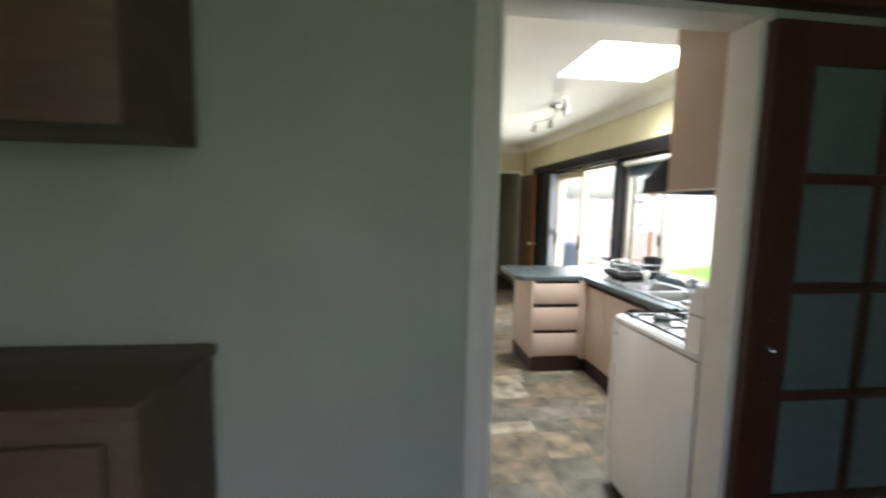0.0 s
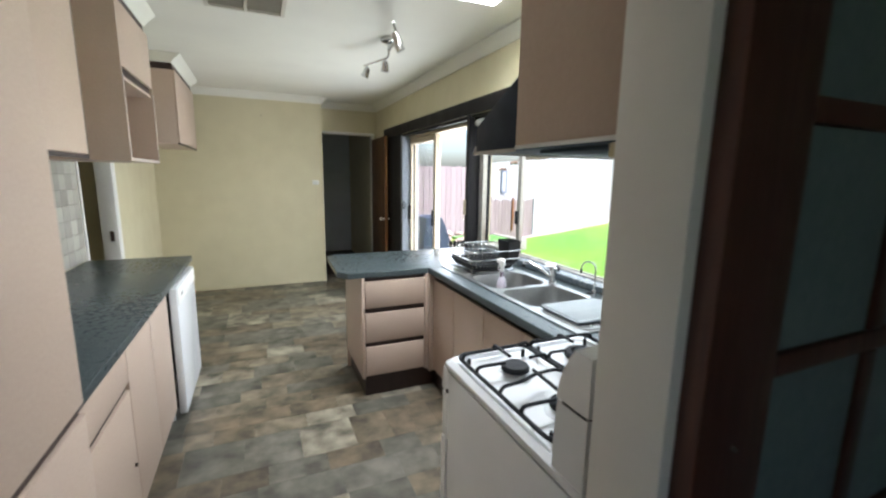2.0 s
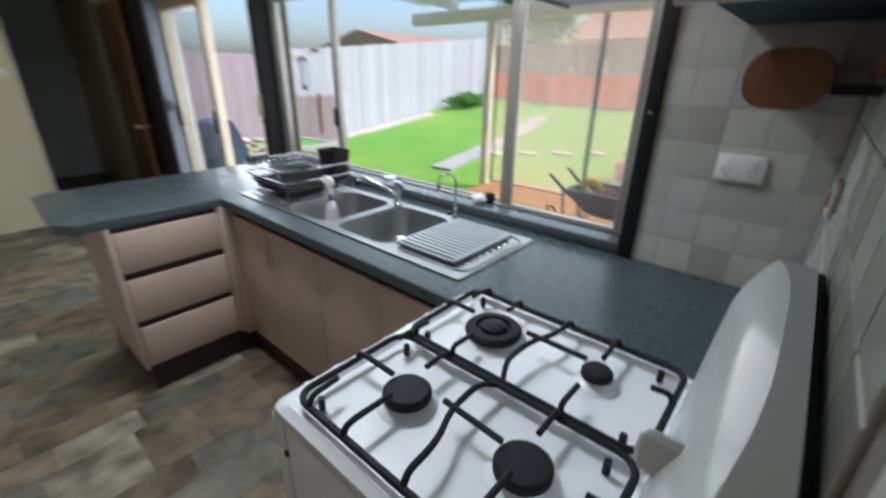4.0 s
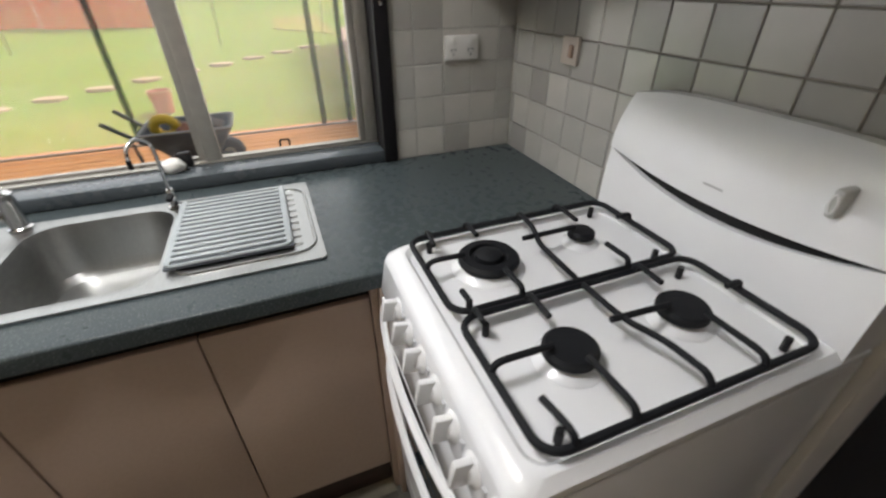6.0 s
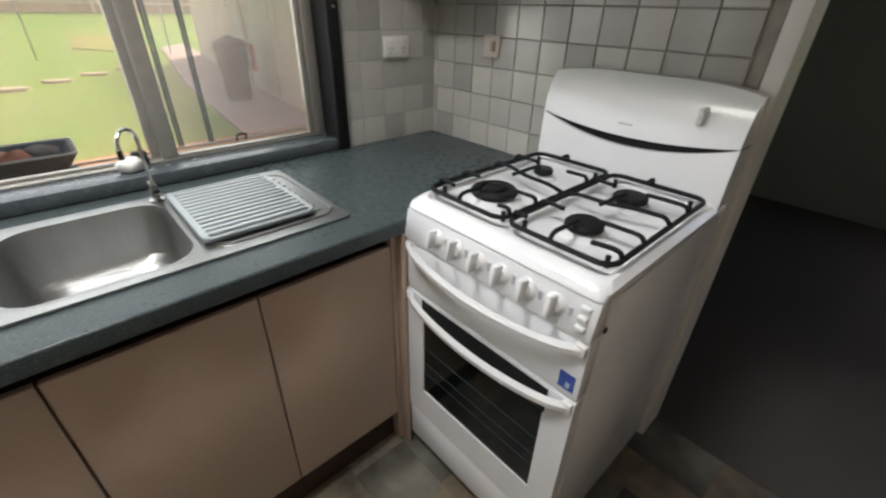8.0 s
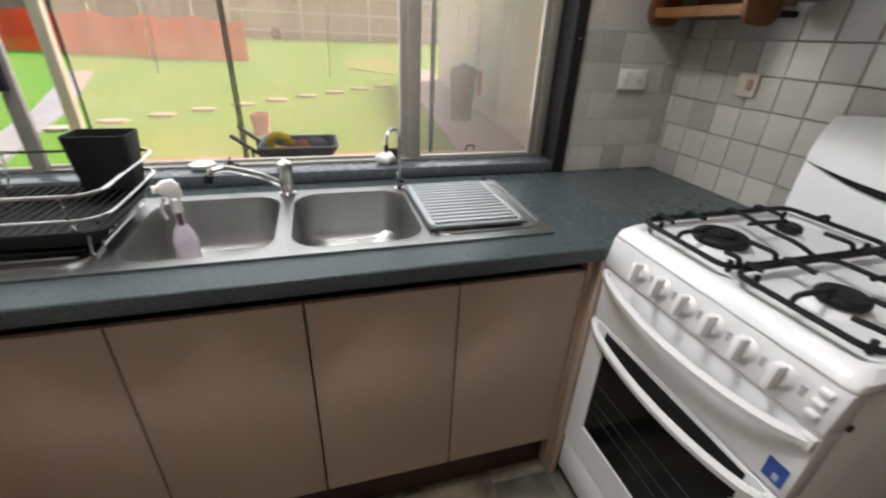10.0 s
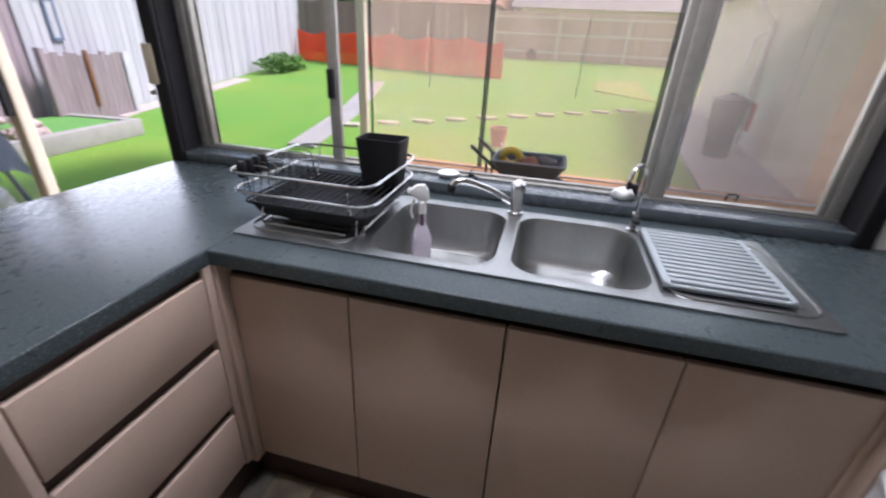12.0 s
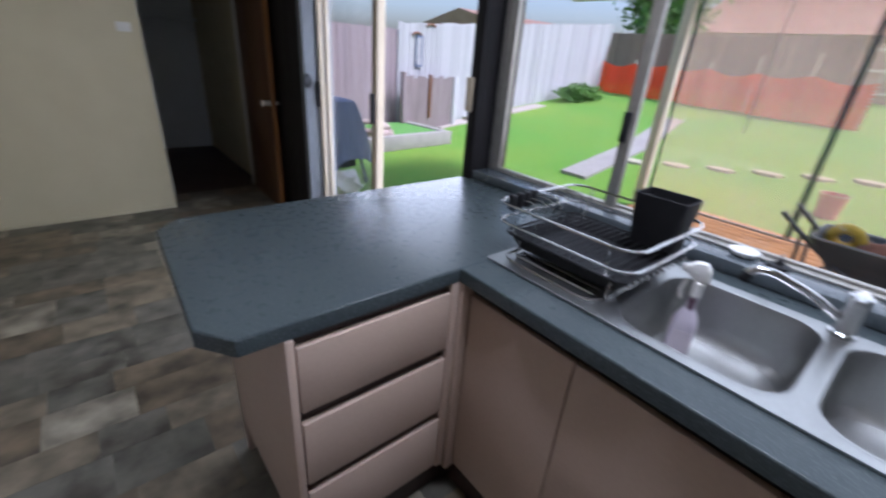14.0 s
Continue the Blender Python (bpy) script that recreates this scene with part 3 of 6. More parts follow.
sink_unit = thing("sink_cabinet", "pale pink laminate sink cabinet with four flush doors", "cabinet")
for y0, y1 in ((0.695, 1.051), (1.055, 1.423), (1.428, 1.811), (1.815, 2.150)):
    door_panel(sink_unit, "door", -0.612, -0.594, y0, y1, 0.15, 0.815)
part("finger_recess", B(-0.575, -0.56, 0.69, 2.16, 0.815, 0.859), BR, sink_unit, "dark brown recessed finger pull")
part("recess_lip", B(-0.594, -0.575, 0.69, 2.16, 0.806, 0.812), BR, sink_unit)
part("side_panel", B(-0.59, -0.01, 0.672, 0.688, 0.0, 0.859), PK, sink_unit)
part("filler", B(-0.612, -0.59, 0.662, 0.692, 0.0, 0.859, bevel=0.002), PK, sink_unit)
part("corner_post", B(-0.64, -0.594, 2.153, 2.19, 0.13, 0.859, bevel=0.002), PK, sink_unit)
part("return_panel", B(-0.642, -0.613, 0.660, 0.676, 0.0, 0.859, bevel=0.002), PK, sink_unit)
part("kickboard", B(-0.575, -0.559, 0.693, 2.2, 0.0, 0.149), BR, sink_unit, "dark brown kickboard")
part("shadow_board", B(-0.592, -0.03, 0.69, 2.15, 0.149, 0.165), PK, sink_unit)

drawers = thing("drawer_cabinet", "pale pink drawer cabinet with three dark finger gaps", "cabinet")
part("body", B(-1.098, -0.60, 2.20, 2.72, 0.15, 0.815), PK, drawers)
part("end_panel", B(-1.118, -1.099, 2.165, 2.74, 0.15, 0.859, bevel=0.002), PK, drawers)
part("back_panel", B(-1.118, -0.004, 2.722, 2.74, 0.0, 0.859), PK, drawers)
for z0, z1 in ((0.648, 0.832), (0.406, 0.612), (0.165, 0.372)):
    part("drawer_front", B(-1.094, -0.672, 2.167, 2.185, z0, z1, bevel=0.0025), PK, drawers)
for z0, z1 in ((0.833, 0.858), (0.610, 0.650), (0.370, 0.408)):
    part("finger_gap", B(-1.094, -0.672, 2.186, 2.20, z0, z1), BR, drawers, "dark brown finger gap")
part("corner_stile", B(-0.668, -0.642, 2.167, 2.185, 0.15, 0.859, bevel=0.002), PK, drawers)
part("kickboard", B(-1.075, -0.56, 2.215, 2.231, 0.0, 0.149), BR, drawers, "dark brown kickboard")
part("kickboard_end", B(-1.09, -1.075, 2.215, 2.72, 0.0, 0.149), BR, drawers)


# stainless sink with two bowls and two drainers
def sink():
    S = M["steel"]
    s = thing("double_sink", "brushed stainless double bowl sink with drainers on both sides", "sink", (-0.32, 1.47, 0.90))
    bowls = [(-0.005, 0.18), (-0.005, -0.19)]
    hx, hy, r = 0.188, 0.166, 0.075
    outer = [(u, v) for u, v in bezel(0.225, 0.705, 0.012, 3)]
    holes = [[(cx + u, cy + v) for u, v in bezel(hx, hy, r, 6)] for cx, cy in bowls]
    part("rim_sheet", slab(outer, holes, 0.002, 0.007), S, s)
    for cx, cy in bowls:
        bm = bmesh.new()
        rings = []
        for k, z in ((1.035, 0.0075), (1.0, 0.0065), (0.985, -0.004), (0.955, -0.09), (0.92, -0.128), (0.84, -0.145), (0.45, -0.152), (0.12, -0.155)):
            rr = min(r, hx * k * 0.9, hy * k * 0.9)
            rings.append([bm.verts.new((cx + u, cy + v, z)) for u, v in bezel(hx * k, hy * k, rr, 6)])
        for a, b in zip(rings, rings[1:]):
            n = len(a)
            for i in range(n):
                bm.faces.new((a[i], a[(i + 1) % n], b[(i + 1) % n], b[i]))
        bowl = part("bowl", bm, S, s)
        w = bmesh.new()
        lathe(w, [(0.043, -0.150), (0.043, -0.1475), (0.036, -0.147), (0.032, -0.156), (0.004, -0.157)], 24, (cx, cy, 0))
        part("waste", w, M["chrome"], bowl, "round waste outlet")
        f = bmesh.new()
        bmesh.ops.create_circle(f, cap_ends=True, segments=20, radius=0.05, matrix=Matrix.Translation((cx, cy, -0.1535)))
        part("bowl_floor", f, S, bowl)
    for side, lo, hi in (("left", 0.385, 0.69), ("right", -0.69, -0.385)):
        dr = part("drainer_border", tube(bmesh.new(), [(u * 0.175 / 0.175, v + (lo + hi) / 2, 0.008) for u, v in bezel(0.185, (hi - lo) / 2, 0.05, 5)], 0.004, 6, closed=True), S, s)
        for i in range(9):
            u = -0.145 + i * 0.036
            part("drainer_ridge", tube(bmesh.new(), [(u, lo + 0.03, 0.0065), (u, hi - 0.03, 0.0065)], 0.0045, 6), S, dr)
    return s


sink()


def mixer_tap():
    C = M["chrome"]
    t = thing("mixer_tap", "chrome sink mixer tap with a long angled spout", "tap", (-0.125, 1.466, 0.907))
    bm = bmesh.new()
    lathe(bm, [(0.026, 0), (0.026, 0.008), (0.021, 0.012), (0.021, 0.075), (0.023, 0.08), (0.022, 0.098), (0.012, 0.106), (0.002, 0.107)], 20)
    part("body", bm, C, t)
    part("lever", B(-0.070, 0.010, -0.008, 0.008, 0.105, 0.112, bevel=0.003), C, t)
    sp = part("spout", tube(bmesh.new(), round_path([(0, 0.01, 0.03), (-0.03, 0.07, 0.075), (-0.065, 0.155, 0.108), (-0.075, 0.185, 0.103), (-0.078, 0.195, 0.085)], 0.03), 0.010, 12), C, t)
    part("nozzle", tube(bmesh.new(), [(-0.077, 0.192, 0.092), (-0.0785, 0.197, 0.072)], 0.0125, 12), M["black"], sp, "black nozzle")
    return t


mixer_tap()


def filter_tap():
    C = M["chrome"]
    t = thing("filter_tap", "slim chrome gooseneck filter tap with black lever", "tap", (-0.135, 1.118, 0.907))
    bm = bmesh.new()
    lathe(bm, [(0.018, 0), (0.018, 0.006), (0.012, 0.01), (0.012, 0.045), (0.009, 0.055), (0.003, 0.056)], 16)
    part("base", bm, C, t)
    part("lever", B(-0.045, -0.005, -0.008, 0.008, 0.034, 0.046, bevel=0.004), M["black"], t, "black lever")
    pts = [(0, 0, 0.05), (0, 0, 0.14)] + [(-0.026 + 0.026 * math.cos(a), 0.024 - 0.024 * math.cos(a), 0.165 + 0.036 * math.sin(a)) for a in (0.0, 0.5, 1.0, 1.57, 2.1, 2.7, 3.3)]
    part("neck", tube(bmesh.new(), pts, 0.0048, 10), C, t)
    part("nozzle", tube(bmesh.new(), [Vector(pts[-1]), Vector(pts[-1]) - Vector((0, 0, 0.022))], 0.0062, 10), M["black"], t, "black nozzle tip")
    return t


filter_tap()


def draining_mat():
    P = surf("grey_plastic", (0.40, 0.44, 0.45), (0.34, 0.375, 0.385), 20, 0.4, bump=0.05)
    m = thing("draining_tray", "grey ribbed plastic draining tray on the steel drainer", "draining tray", (-0.315, 0.965, 0.918))
    part("base", B(-0.172, 0.172, -0.135, 0.135, -0.005, 0.002, bevel=0.003), surf("dark_grey_plastic_base", (0.10, 0.115, 0.13), None, 20, 0.5), m)
    part("rim", tube(bmesh.new(), [(u, v, 0.004) for u, v in bezel(0.168, 0.131, 0.02, 4)], 0.004, 6, closed=True), P, m)
    one = done("rib", B(-0.0070, 0.0070, -0.123, 0.123, 0.0, 0.008, bevel=0.003), P)
    for i in range(13):
        rib = new("rib", one)
        rib.parent = m
        rib.location = (-0.144 + i * 0.024, 0, 0.001)
    for v in (-0.125, 0.125):
        part("side_rail", B(-0.166, 0.166, v - 0.006, v + 0.006, 0.0, 0.009, bevel=0.003), P, m)
    return m


draining_mat()


def dish_rack():
    C, K = M["chrome"], M["black"]
    r = thing("dish_rack", "chrome wire dish rack with a black tray, empty", "dish rack", (-0.31, 2.0, 0.908))
    hx, hy = 0.19, 0.205
    for name, z, k in (("top_ring", 0.148, 1.0), ("lower_ring", 0.095, 0.985)):
        part(name, tube(bmesh.new(), [(u, v, z) for u, v in bezel(hx * k, hy * k, 0.05, 6)], 0.004, 8, closed=True), C, r)
    part("floor_frame", tube(bmesh.new(), [(u, v, 0.06) for u, v in bezel(0.165, 0.185, 0.03, 5)], 0.004, 8, closed=True), K, r, "black coated floor frame")
    wire = done("floor_wire", tube(bmesh.new(), [(-0.165, 0, 0), (0.165, 0, 0)], 0.0022, 6), K)
    for i in range(16):
        w = new("floor_wire", wire)
        w.parent = r
        w.location = (0, -0.165 + i * 0.022, 0.061)
    tip = done("wire_tip", lathe(bmesh.new(), [(0.002, 0), (0.0042, 0.002), (0.0042, 0.007), (0.002, 0.009)], 8, axis="y"), C)
    for i in range(12):
        w = new("wire_tip", tip)
        w.parent = r
        w.location = (-0.15 + i * 0.027, -0.196, 0.054)
    for u, v in ((-0.18, -0.14), (0.18, -0.14), (-0.18, 0.14), (0.18, 0.14)):
        part("upright", tube(bmesh.new(), [(u * 1.04, v, 0.148), (u * 1.0, v, 0.095), (u * 0.9, v, 0.06)], 0.003, 6), C, r)
    for v in (-0.15, 0.13):
        f = part("foot", tube(bmesh.new(), round_path([(-0.15, v, 0.06), (-0.165, v, 0.003), (-0.11, v, 0.003), (-0.10, v, 0.058)], 0.015), 0.003, 6), C, r)
        part("foot_loop", tube(bmesh.new(), round_path([(0.10, v, 0.058), (0.11, v, 0.003), (0.165, v, 0.003), (0.15, v, 0.06)], 0.015), 0.003, 6), C, f)
    bm = bmesh.new()
    rings = [[bm.verts.new((u, v, z)) for u, v in bezel(a, b, 0.03, 4)] for a, b, z in ((0.16, 0.178, 0.056), (0.145, 0.16, 0.022), (0.05, 0.06, 0.020))]
    for a, b in zip(rings, rings[1:]):
        for i in range(len(a)):
            bm.faces.new((a[i], a[(i + 1) % len(a)], b[(i + 1) % len(a)], b[i]))
    bm.faces.new(rings[-1])
    part("drip_tray", bm, K, r, "black plastic drip tray")
    for i in range(7):
        u = -0.13 + i * 0.036
        part("plate_divider", tube(bmesh.new(), round_path([(u, 0.20, 0.06), (u, 0.19, 0.15), (u + 0.012, 0.12, 0.15), (u + 0.012, 0.11, 0.062)], 0.02), 0.0022, 6), C, r)
    for i in range(4):
        u = -0.165 + i * 0.03
        part("divider_cap", B(u - 0.009, u + 0.009, 0.158, 0.178, 0.128, 0.172, bevel=0.004), K, r, "black plastic cap")
    return r


dish_rack()


def tapered_box(bm, hx0, hy0, hx1, hy1, z0, z1, wall=0.003, r=0.012):
    """An open tapered pot with a wall thickness."""
    rings = []
    for hx, hy, z in ((hx0 - wall, hy0 - wall, z0 + wall), (hx1 - wall, hy1 - wall, z1), (hx1, hy1, z1), (hx0, hy0, z0)):
        rings.append([bm.verts.new((u, v, z)) for u, v in bezel(hx, hy, r, 3)])
    for a, b in zip(rings, rings[1:]):
        for i in range(len(a)):
            bm.faces.new((a[i], a[(i + 1) % len(a)], b[(i + 1) % len(a)], b[i]))
    bm.faces.new(rings[0])
    bm.faces.new(rings[-1][::-1])
    return bm


solid("cutlery_holder", tapered_box(bmesh.new(), 0.043, 0.060, 0.052, 0.072, 0.0, 0.138), M["black"], "black plastic cutlery holder standing in the dish rack", "cutlery holder", where=(-0.165, 1.895, 0.974))


def soap_bottle():
    clear = surf("cloudy_plastic", (0.55, 0.50, 0.56), (0.50, 0.45, 0.52), 10, 0.25)
    b = thing("spray_bottle", "cloudy plastic spray bottle with white trigger in the sink bowl", "bottle", (-0.325, 1.715, 0.754), 20)
    bm = bmesh.new()
    rings = [[bm.verts.new((u, v, z)) for u, v in bezel(a, c, min(a, c) * 0.6, 4)] for a, c, z in
             ((0.024, 0.034, 0.0), (0.027, 0.038, 0.008), (0.027, 0.038, 0.095), (0.022, 0.028, 0.115), (0.012, 0.013, 0.132), (0.012, 0.013, 0.165))]
    for a, c in zip(rings, rings[1:]):
        for i in range(len(a)):
            bm.faces.new((a[i], a[(i + 1) % len(a)], c[(i + 1) % len(a)], c[i]))
    bm.faces.new(rings[0][::-1])
    bm.faces.new(rings[-1])
    part("bottle_body", bm, clear, b)
    part("collar", lathe(bmesh.new(), [(0.0165, 0.158), (0.0165, 0.185), (0.010, 0.19)], 16), M["white"], b)
    part("neck_liquid", lathe(bmesh.new(), [(0.0145, 0.128), (0.0145, 0.150), (0.0135, 0.157)], 16), surf("dark_purple_plastic", (0.10, 0.05, 0.075), None, 10, 0.3), b, "dark purple neck")
    part("label_panel", B(-0.0282, 0.0282, -0.026, 0.026, 0.02, 0.085), surf("pale_lilac_label", (0.62, 0.55, 0.60), None, 20, 0.4), b, "pale lilac label")
    head = bmesh.new()
    prism(head, [(-0.026, 0.192), (-0.022, 0.214), (-0.008, 0.226), (0.022, 0.226), (0.044, 0.216), (0.044, 0.203), (0.012, 0.188), (-0.014, 0.186)], -0.013, 0.013, "x", bevel=0.006)
    part("trigger_head", head, M["white"], b, "white trigger head")
    part("nozzle", lathe(bmesh.new(), [(0.002, 0.0), (0.008, 0.0), (0.009, 0.012), (0.003, 0.013)], 12, (0, 0.043, 0.2095), axis="y"), M["white"], b)
    b.scale = (0.78, 0.74, 1.22)
    part("trigger", tube(bmesh.new(), round_path([(0, 0.03, 0.19), (0, 0.045, 0.165), (0, 0.035, 0.145)], 0.01), 0.005, 8), M["white"], b)
    return b


soap_bottle()
solid("soap_dish", lathe(bmesh.new(), [(0.025, 0), (0.036, 0.006), (0.040, 0.016), (0.036, 0.018), (0.022, 0.010), (0.002, 0.009)], 24), M["white"], "small white round soap dish on the sill", "soap dish", where=(0.07, 1.735, 0.943))
plug = thing("sink_plug", "black rubber sink plug on the sill", "plug", (0.04, 1.645, 0.943))
part("stopper", lathe(bmesh.new(), [(0.024, 0), (0.027, 0.006), (0.027, 0.016), (0.012, 0.02), (0.008, 0.03), (0.002, 0.031)], 18), M["black"], plug)
part("ring", tube(bmesh.new(), [(0.012 * math.cos(a), 0, 0.038 + 0.010 * math.sin(a)) for a in (i * 0.7854 for i in range(8))], 0.002, 6, closed=True), M["chrome"], plug, "chrome pull ring")
cloth = bmesh.new()
bmesh.ops.create_icosphere(cloth, subdivisions=3, radius=0.032)
for v in cloth.verts:
    q = noise.noise(v.co * 40) * 0.5 + noise.noise(v.co * 90) * 0.25
    v.co = Vector((v.co.x * 0.8, v.co.y * 1.1, max(v.co.z * 0.8, -0.016))) * (1 + 0.45 * q)
solid("scrunched_cloth", cloth, M["white"], "scrunched white cloth on the sill behind the tap", "cloth", where=(0.05, 1.13, 0.960))
solid("sponge_holder", B(-0.012, 0.012, -0.02, 0.02, 0, 0.045, bevel=0.006), M["black"], "black plastic sponge holder on the sill", "holder", where=(0.09, 1.10, 0.943))


# gas stove
def stove():
    E, K = M["enamel"], M["iron"]
    ENV = surf("satin_white_plastic", (0.74, 0.745, 0.745), (0.70, 0.705, 0.705), 8, 0.22, 0.3)
    s = thing("gas_stove", "white freestanding gas stove with four burners and oven", "stove", (-0.918, 0.02, 0.0))
    w, d = 0.274, 0.632
    part("body", B(-w, w, 0.01, d - 0.03, 0.05, 0.925, bevel=0.006), E, s)
    part("plinth", B(-w + 0.02, w - 0.02, 0.03, d - 0.06, 0.0, 0.049), M["black"], s)
    # hob: a shallow pressed tray with a rounded front
    bm = bmesh.new()
    rings = []
    for hx, y0, y1, z, r in ((w, 0.0, d + 0.005, 0.932, 0.015), (w + 0.002, 0.0, d + 0.008, 0.938, 0.02), (w + 0.001, 0.0, d + 0.004, 0.950, 0.025), (w - 0.012, 0.012, d - 0.014, 0.964, 0.03), (w - 0.022, 0.10, d - 0.028, 0.964, 0.03), (w - 0.030, 0.108, d - 0.036, 0.954, 0.03)):
        rings.append([bm.verts.new((u, v + (y0 + y1) / 2, z)) for u, v in bezel(hx, (y1 - y0) / 2, r, 5)])
    for a, b in zip(rings, rings[1:]):
        for i in range(len(a)):
            bm.faces.new((a[i], a[(i + 1) % len(a)], b[(i + 1) % len(a)], b[i]))
    bm.faces.new(rings[-1])
    hob = part("hob", bm, E, s)
    # burners
    for x, y, r, kind in ((-0.12, 0.46, 0.042, 0), (0.138, 0.462, 0.060, 1), (0.146, 0.24, 0.028, 0), (-0.115, 0.238, 0.042, 0)):
        b = part("burner_base", lathe(bmesh.new(), [(r + 0.012, 0.9545), (r + 0.010, 0.9570), (r + 0.002, 0.9600), (r - 0.006, 0.968), (r - 0.01, 0.969)], 28, (x, y, 0)), E, hob)
        if kind:
            part("burner_cap", lathe(bmesh.new(), [(r - 0.004, 0.966), (r, 0.972), (r, 0.978), (r - 0.006, 0.984), (r - 0.022, 0.985), (r - 0.025, 0.976), (0.028, 0.976), (0.026, 0.986), (0.018, 0.990), (0.002, 0.991)], 32, (x, y, 0)), K, b, "black double ring burner cap")
        else:
            part("burner_cap", lathe(bmesh.new(), [(r - 0.006, 0.967), (r, 0.971), (r, 0.981), (r - 0.005, 0.986), (0.002, 0.987)], 28, (x, y, 0)), K, b, "black burner cap")
    # two pan supports: a low frame each, with raised fingers that point at the burners
    z, zt = 0.981, 0.999

    def finger(parent, p, q, step=0.012):
        """A bar that leaves the frame at p, bends up and ends at q."""
        d = Vector((q[0] - p[0], q[1] - p[1], 0)).normalized()
        pts = [(p[0], p[1], z), (p[0] + d.x * step * 0.4, p[1] + d.y * step * 0.4, zt - 0.003), (p[0] + d.x * step * 1.6, p[1] + d.y * step * 1.6, zt), (q[0], q[1], zt - 0.002)]
        part("finger", tube(bmesh.new(), round_path(pts, 0.010), 0.0052, 8), K, parent)
    for x0, x1, front, back in ((-0.251, -0.006, (-0.12, 0.46, 0.042), (-0.115, 0.238, 0.042)), (0.251, 0.006, (0.138, 0.462, 0.060), (0.146, 0.24, 0.028))):
        cx, half = (x0 + x1) / 2, abs(x1 - x0) / 2
        out = 1 if x0 > x1 else -1
        g = part("pan_support", tube(bmesh.new(), [(cx + u, 0.352 + v, z) for u, v in bezel(half, 0.237, 0.032, 5)], 0.0060, 8, closed=True), K, hob, "black bar pan support")
        for bx, by, r in (front, back):
            finger(g, (x0, by), (bx + out * (r - 0.006), by))
            finger(g, (x1, by + 0.004), (x1 + out * 0.062, by + 0.004), 0.006)
        finger(g, (front[0], 0.589), (front[0], front[1] + front[2] - 0.008))
        finger(g, (back[0], 0.115), (back[0], 0.150), 0.008)
        finger(g, (x0, 0.548), (x0 - out * 0.062, 0.556))
        finger(g, (x1, 0.562), (x1 + out * 0.034, 0.562), 0.005)
        part("cross_bar", tube(bmesh.new(), round_path([(x0, 0.335, z), (x0 - out * 0.012, 0.337, zt), (cx + out * 0.045, 0.342, zt), (cx - out * 0.01, 0.366, zt), (x1 + out * 0.035, 0.368, zt), (x1, 0.352, z)], 0.03), 0.0052, 8), K, g)
        part("finger", tube(bmesh.new(), [(back[0] - out * 0.004, 0.385, zt + 0.001), (back[0], back[1] + back[2] - 0.006, zt - 0.002)], 0.0052, 8), K, g)
        for u, v in ((-0.8, 0.2), (0.8, 0.2), (-0.8, -0.2), (0.8, -0.2)):
            part("support_foot", tube(bmesh.new(), [(cx + u * half, 0.352 + v, z), (cx + u * half, 0.352 + v, 0.957)], 0.006, 8), M["black"], g, "black rubber foot")
    # control panel with knobs
    panel = part("control_panel", prism(bmesh.new(), [(d - 0.03, 0.931), (d + 0.006, 0.931), (d + 0.020, 0.858), (d + 0.017, 0.851), (d - 0.03, 0.851)], -w, w, "x", bevel=0.004), E, s)
    tilt = math.atan2(0.014, 0.073)
    for i in range(6):
        x = 0.153 - i * 0.068
        k = bmesh.new()
        lathe(k, [(0.024, 0), (0.024, 0.004), (0.017, 0.010), (0.016, 0.012), (0.002, 0.0125)], 20, axis="y")
        box(k, -0.0065, 0.0065, 0.006, 0.034, -0.024, 0.024, bevel=0.004)
        bmesh.ops.rotate(k, verts=k.verts, cent=(0, 0, 0), matrix=Matrix.Rotation(tilt, 3, "X"))
        bmesh.ops.translate(k, verts=k.verts, vec=(x, d + 0.011, 0.893))
        kn = part("control_knob", k, ENV, panel, "white rotary control knob")
        # grey mark painted in for the small shadow beside each knob
        part("knob_shade_mark", B(x - 0.038, x - 0.030, d + 0.0100, d + 0.0150, 0.885, 0.905), M["mark"], panel, "small grey mark for the knob's shadow")
    for z in (0.915, 0.895, 0.875):
        part("button", B(-0.258, -0.238, d + 0.004 + (0.915 - z) * 0.2, d + 0.018 + (0.915 - z) * 0.2, z - 0.005, z + 0.005, bevel=0.003), ENV, panel, "small white push button")
    # grill door
    gd = part("grill_door", B(-w, w, d - 0.03, d + 0.012, 0.690, 0.847, bevel=0.006), E, s)

    def bow_handle(parent, zc, drop):
        pts = []
        for i in range(15):
            u = -1 + 2 * i / 14
            pts.append((u * (w - 0.012), d + 0.016 + 0.034 * (1 - u * u) ** 0.6, zc - drop * (1 - u * u)))
        b = bmesh.new()
        rings = []
        for p in pts:
            rings.append([b.verts.new((p[0], p[1] + a, p[2] + c)) for a, c in ((-0.006, -0.012), (0.005, -0.010), (0.007, 0.004), (0.0, 0.012), (-0.006, 0.011))])
        for a, c in zip(rings, rings[1:]):
            for i in range(5):
                b.faces.new((a[i], a[(i + 1) % 5], c[(i + 1) % 5], c[i]))
        b.faces.new(rings[0][::-1])
        b.faces.new(rings[-1])
        h = part("bow_handle", b, ENV, parent, "curved white bar handle")
        for u in (-1, 1):
            part("handle_end", B(u * (w - 0.016) - 0.012, u * (w - 0.016) + 0.012, d + 0.006, d + 0.022, zc - 0.014, zc + 0.014, bevel=0.004), ENV, h)
        return h
    bow_handle(gd, 0.826, 0.022)
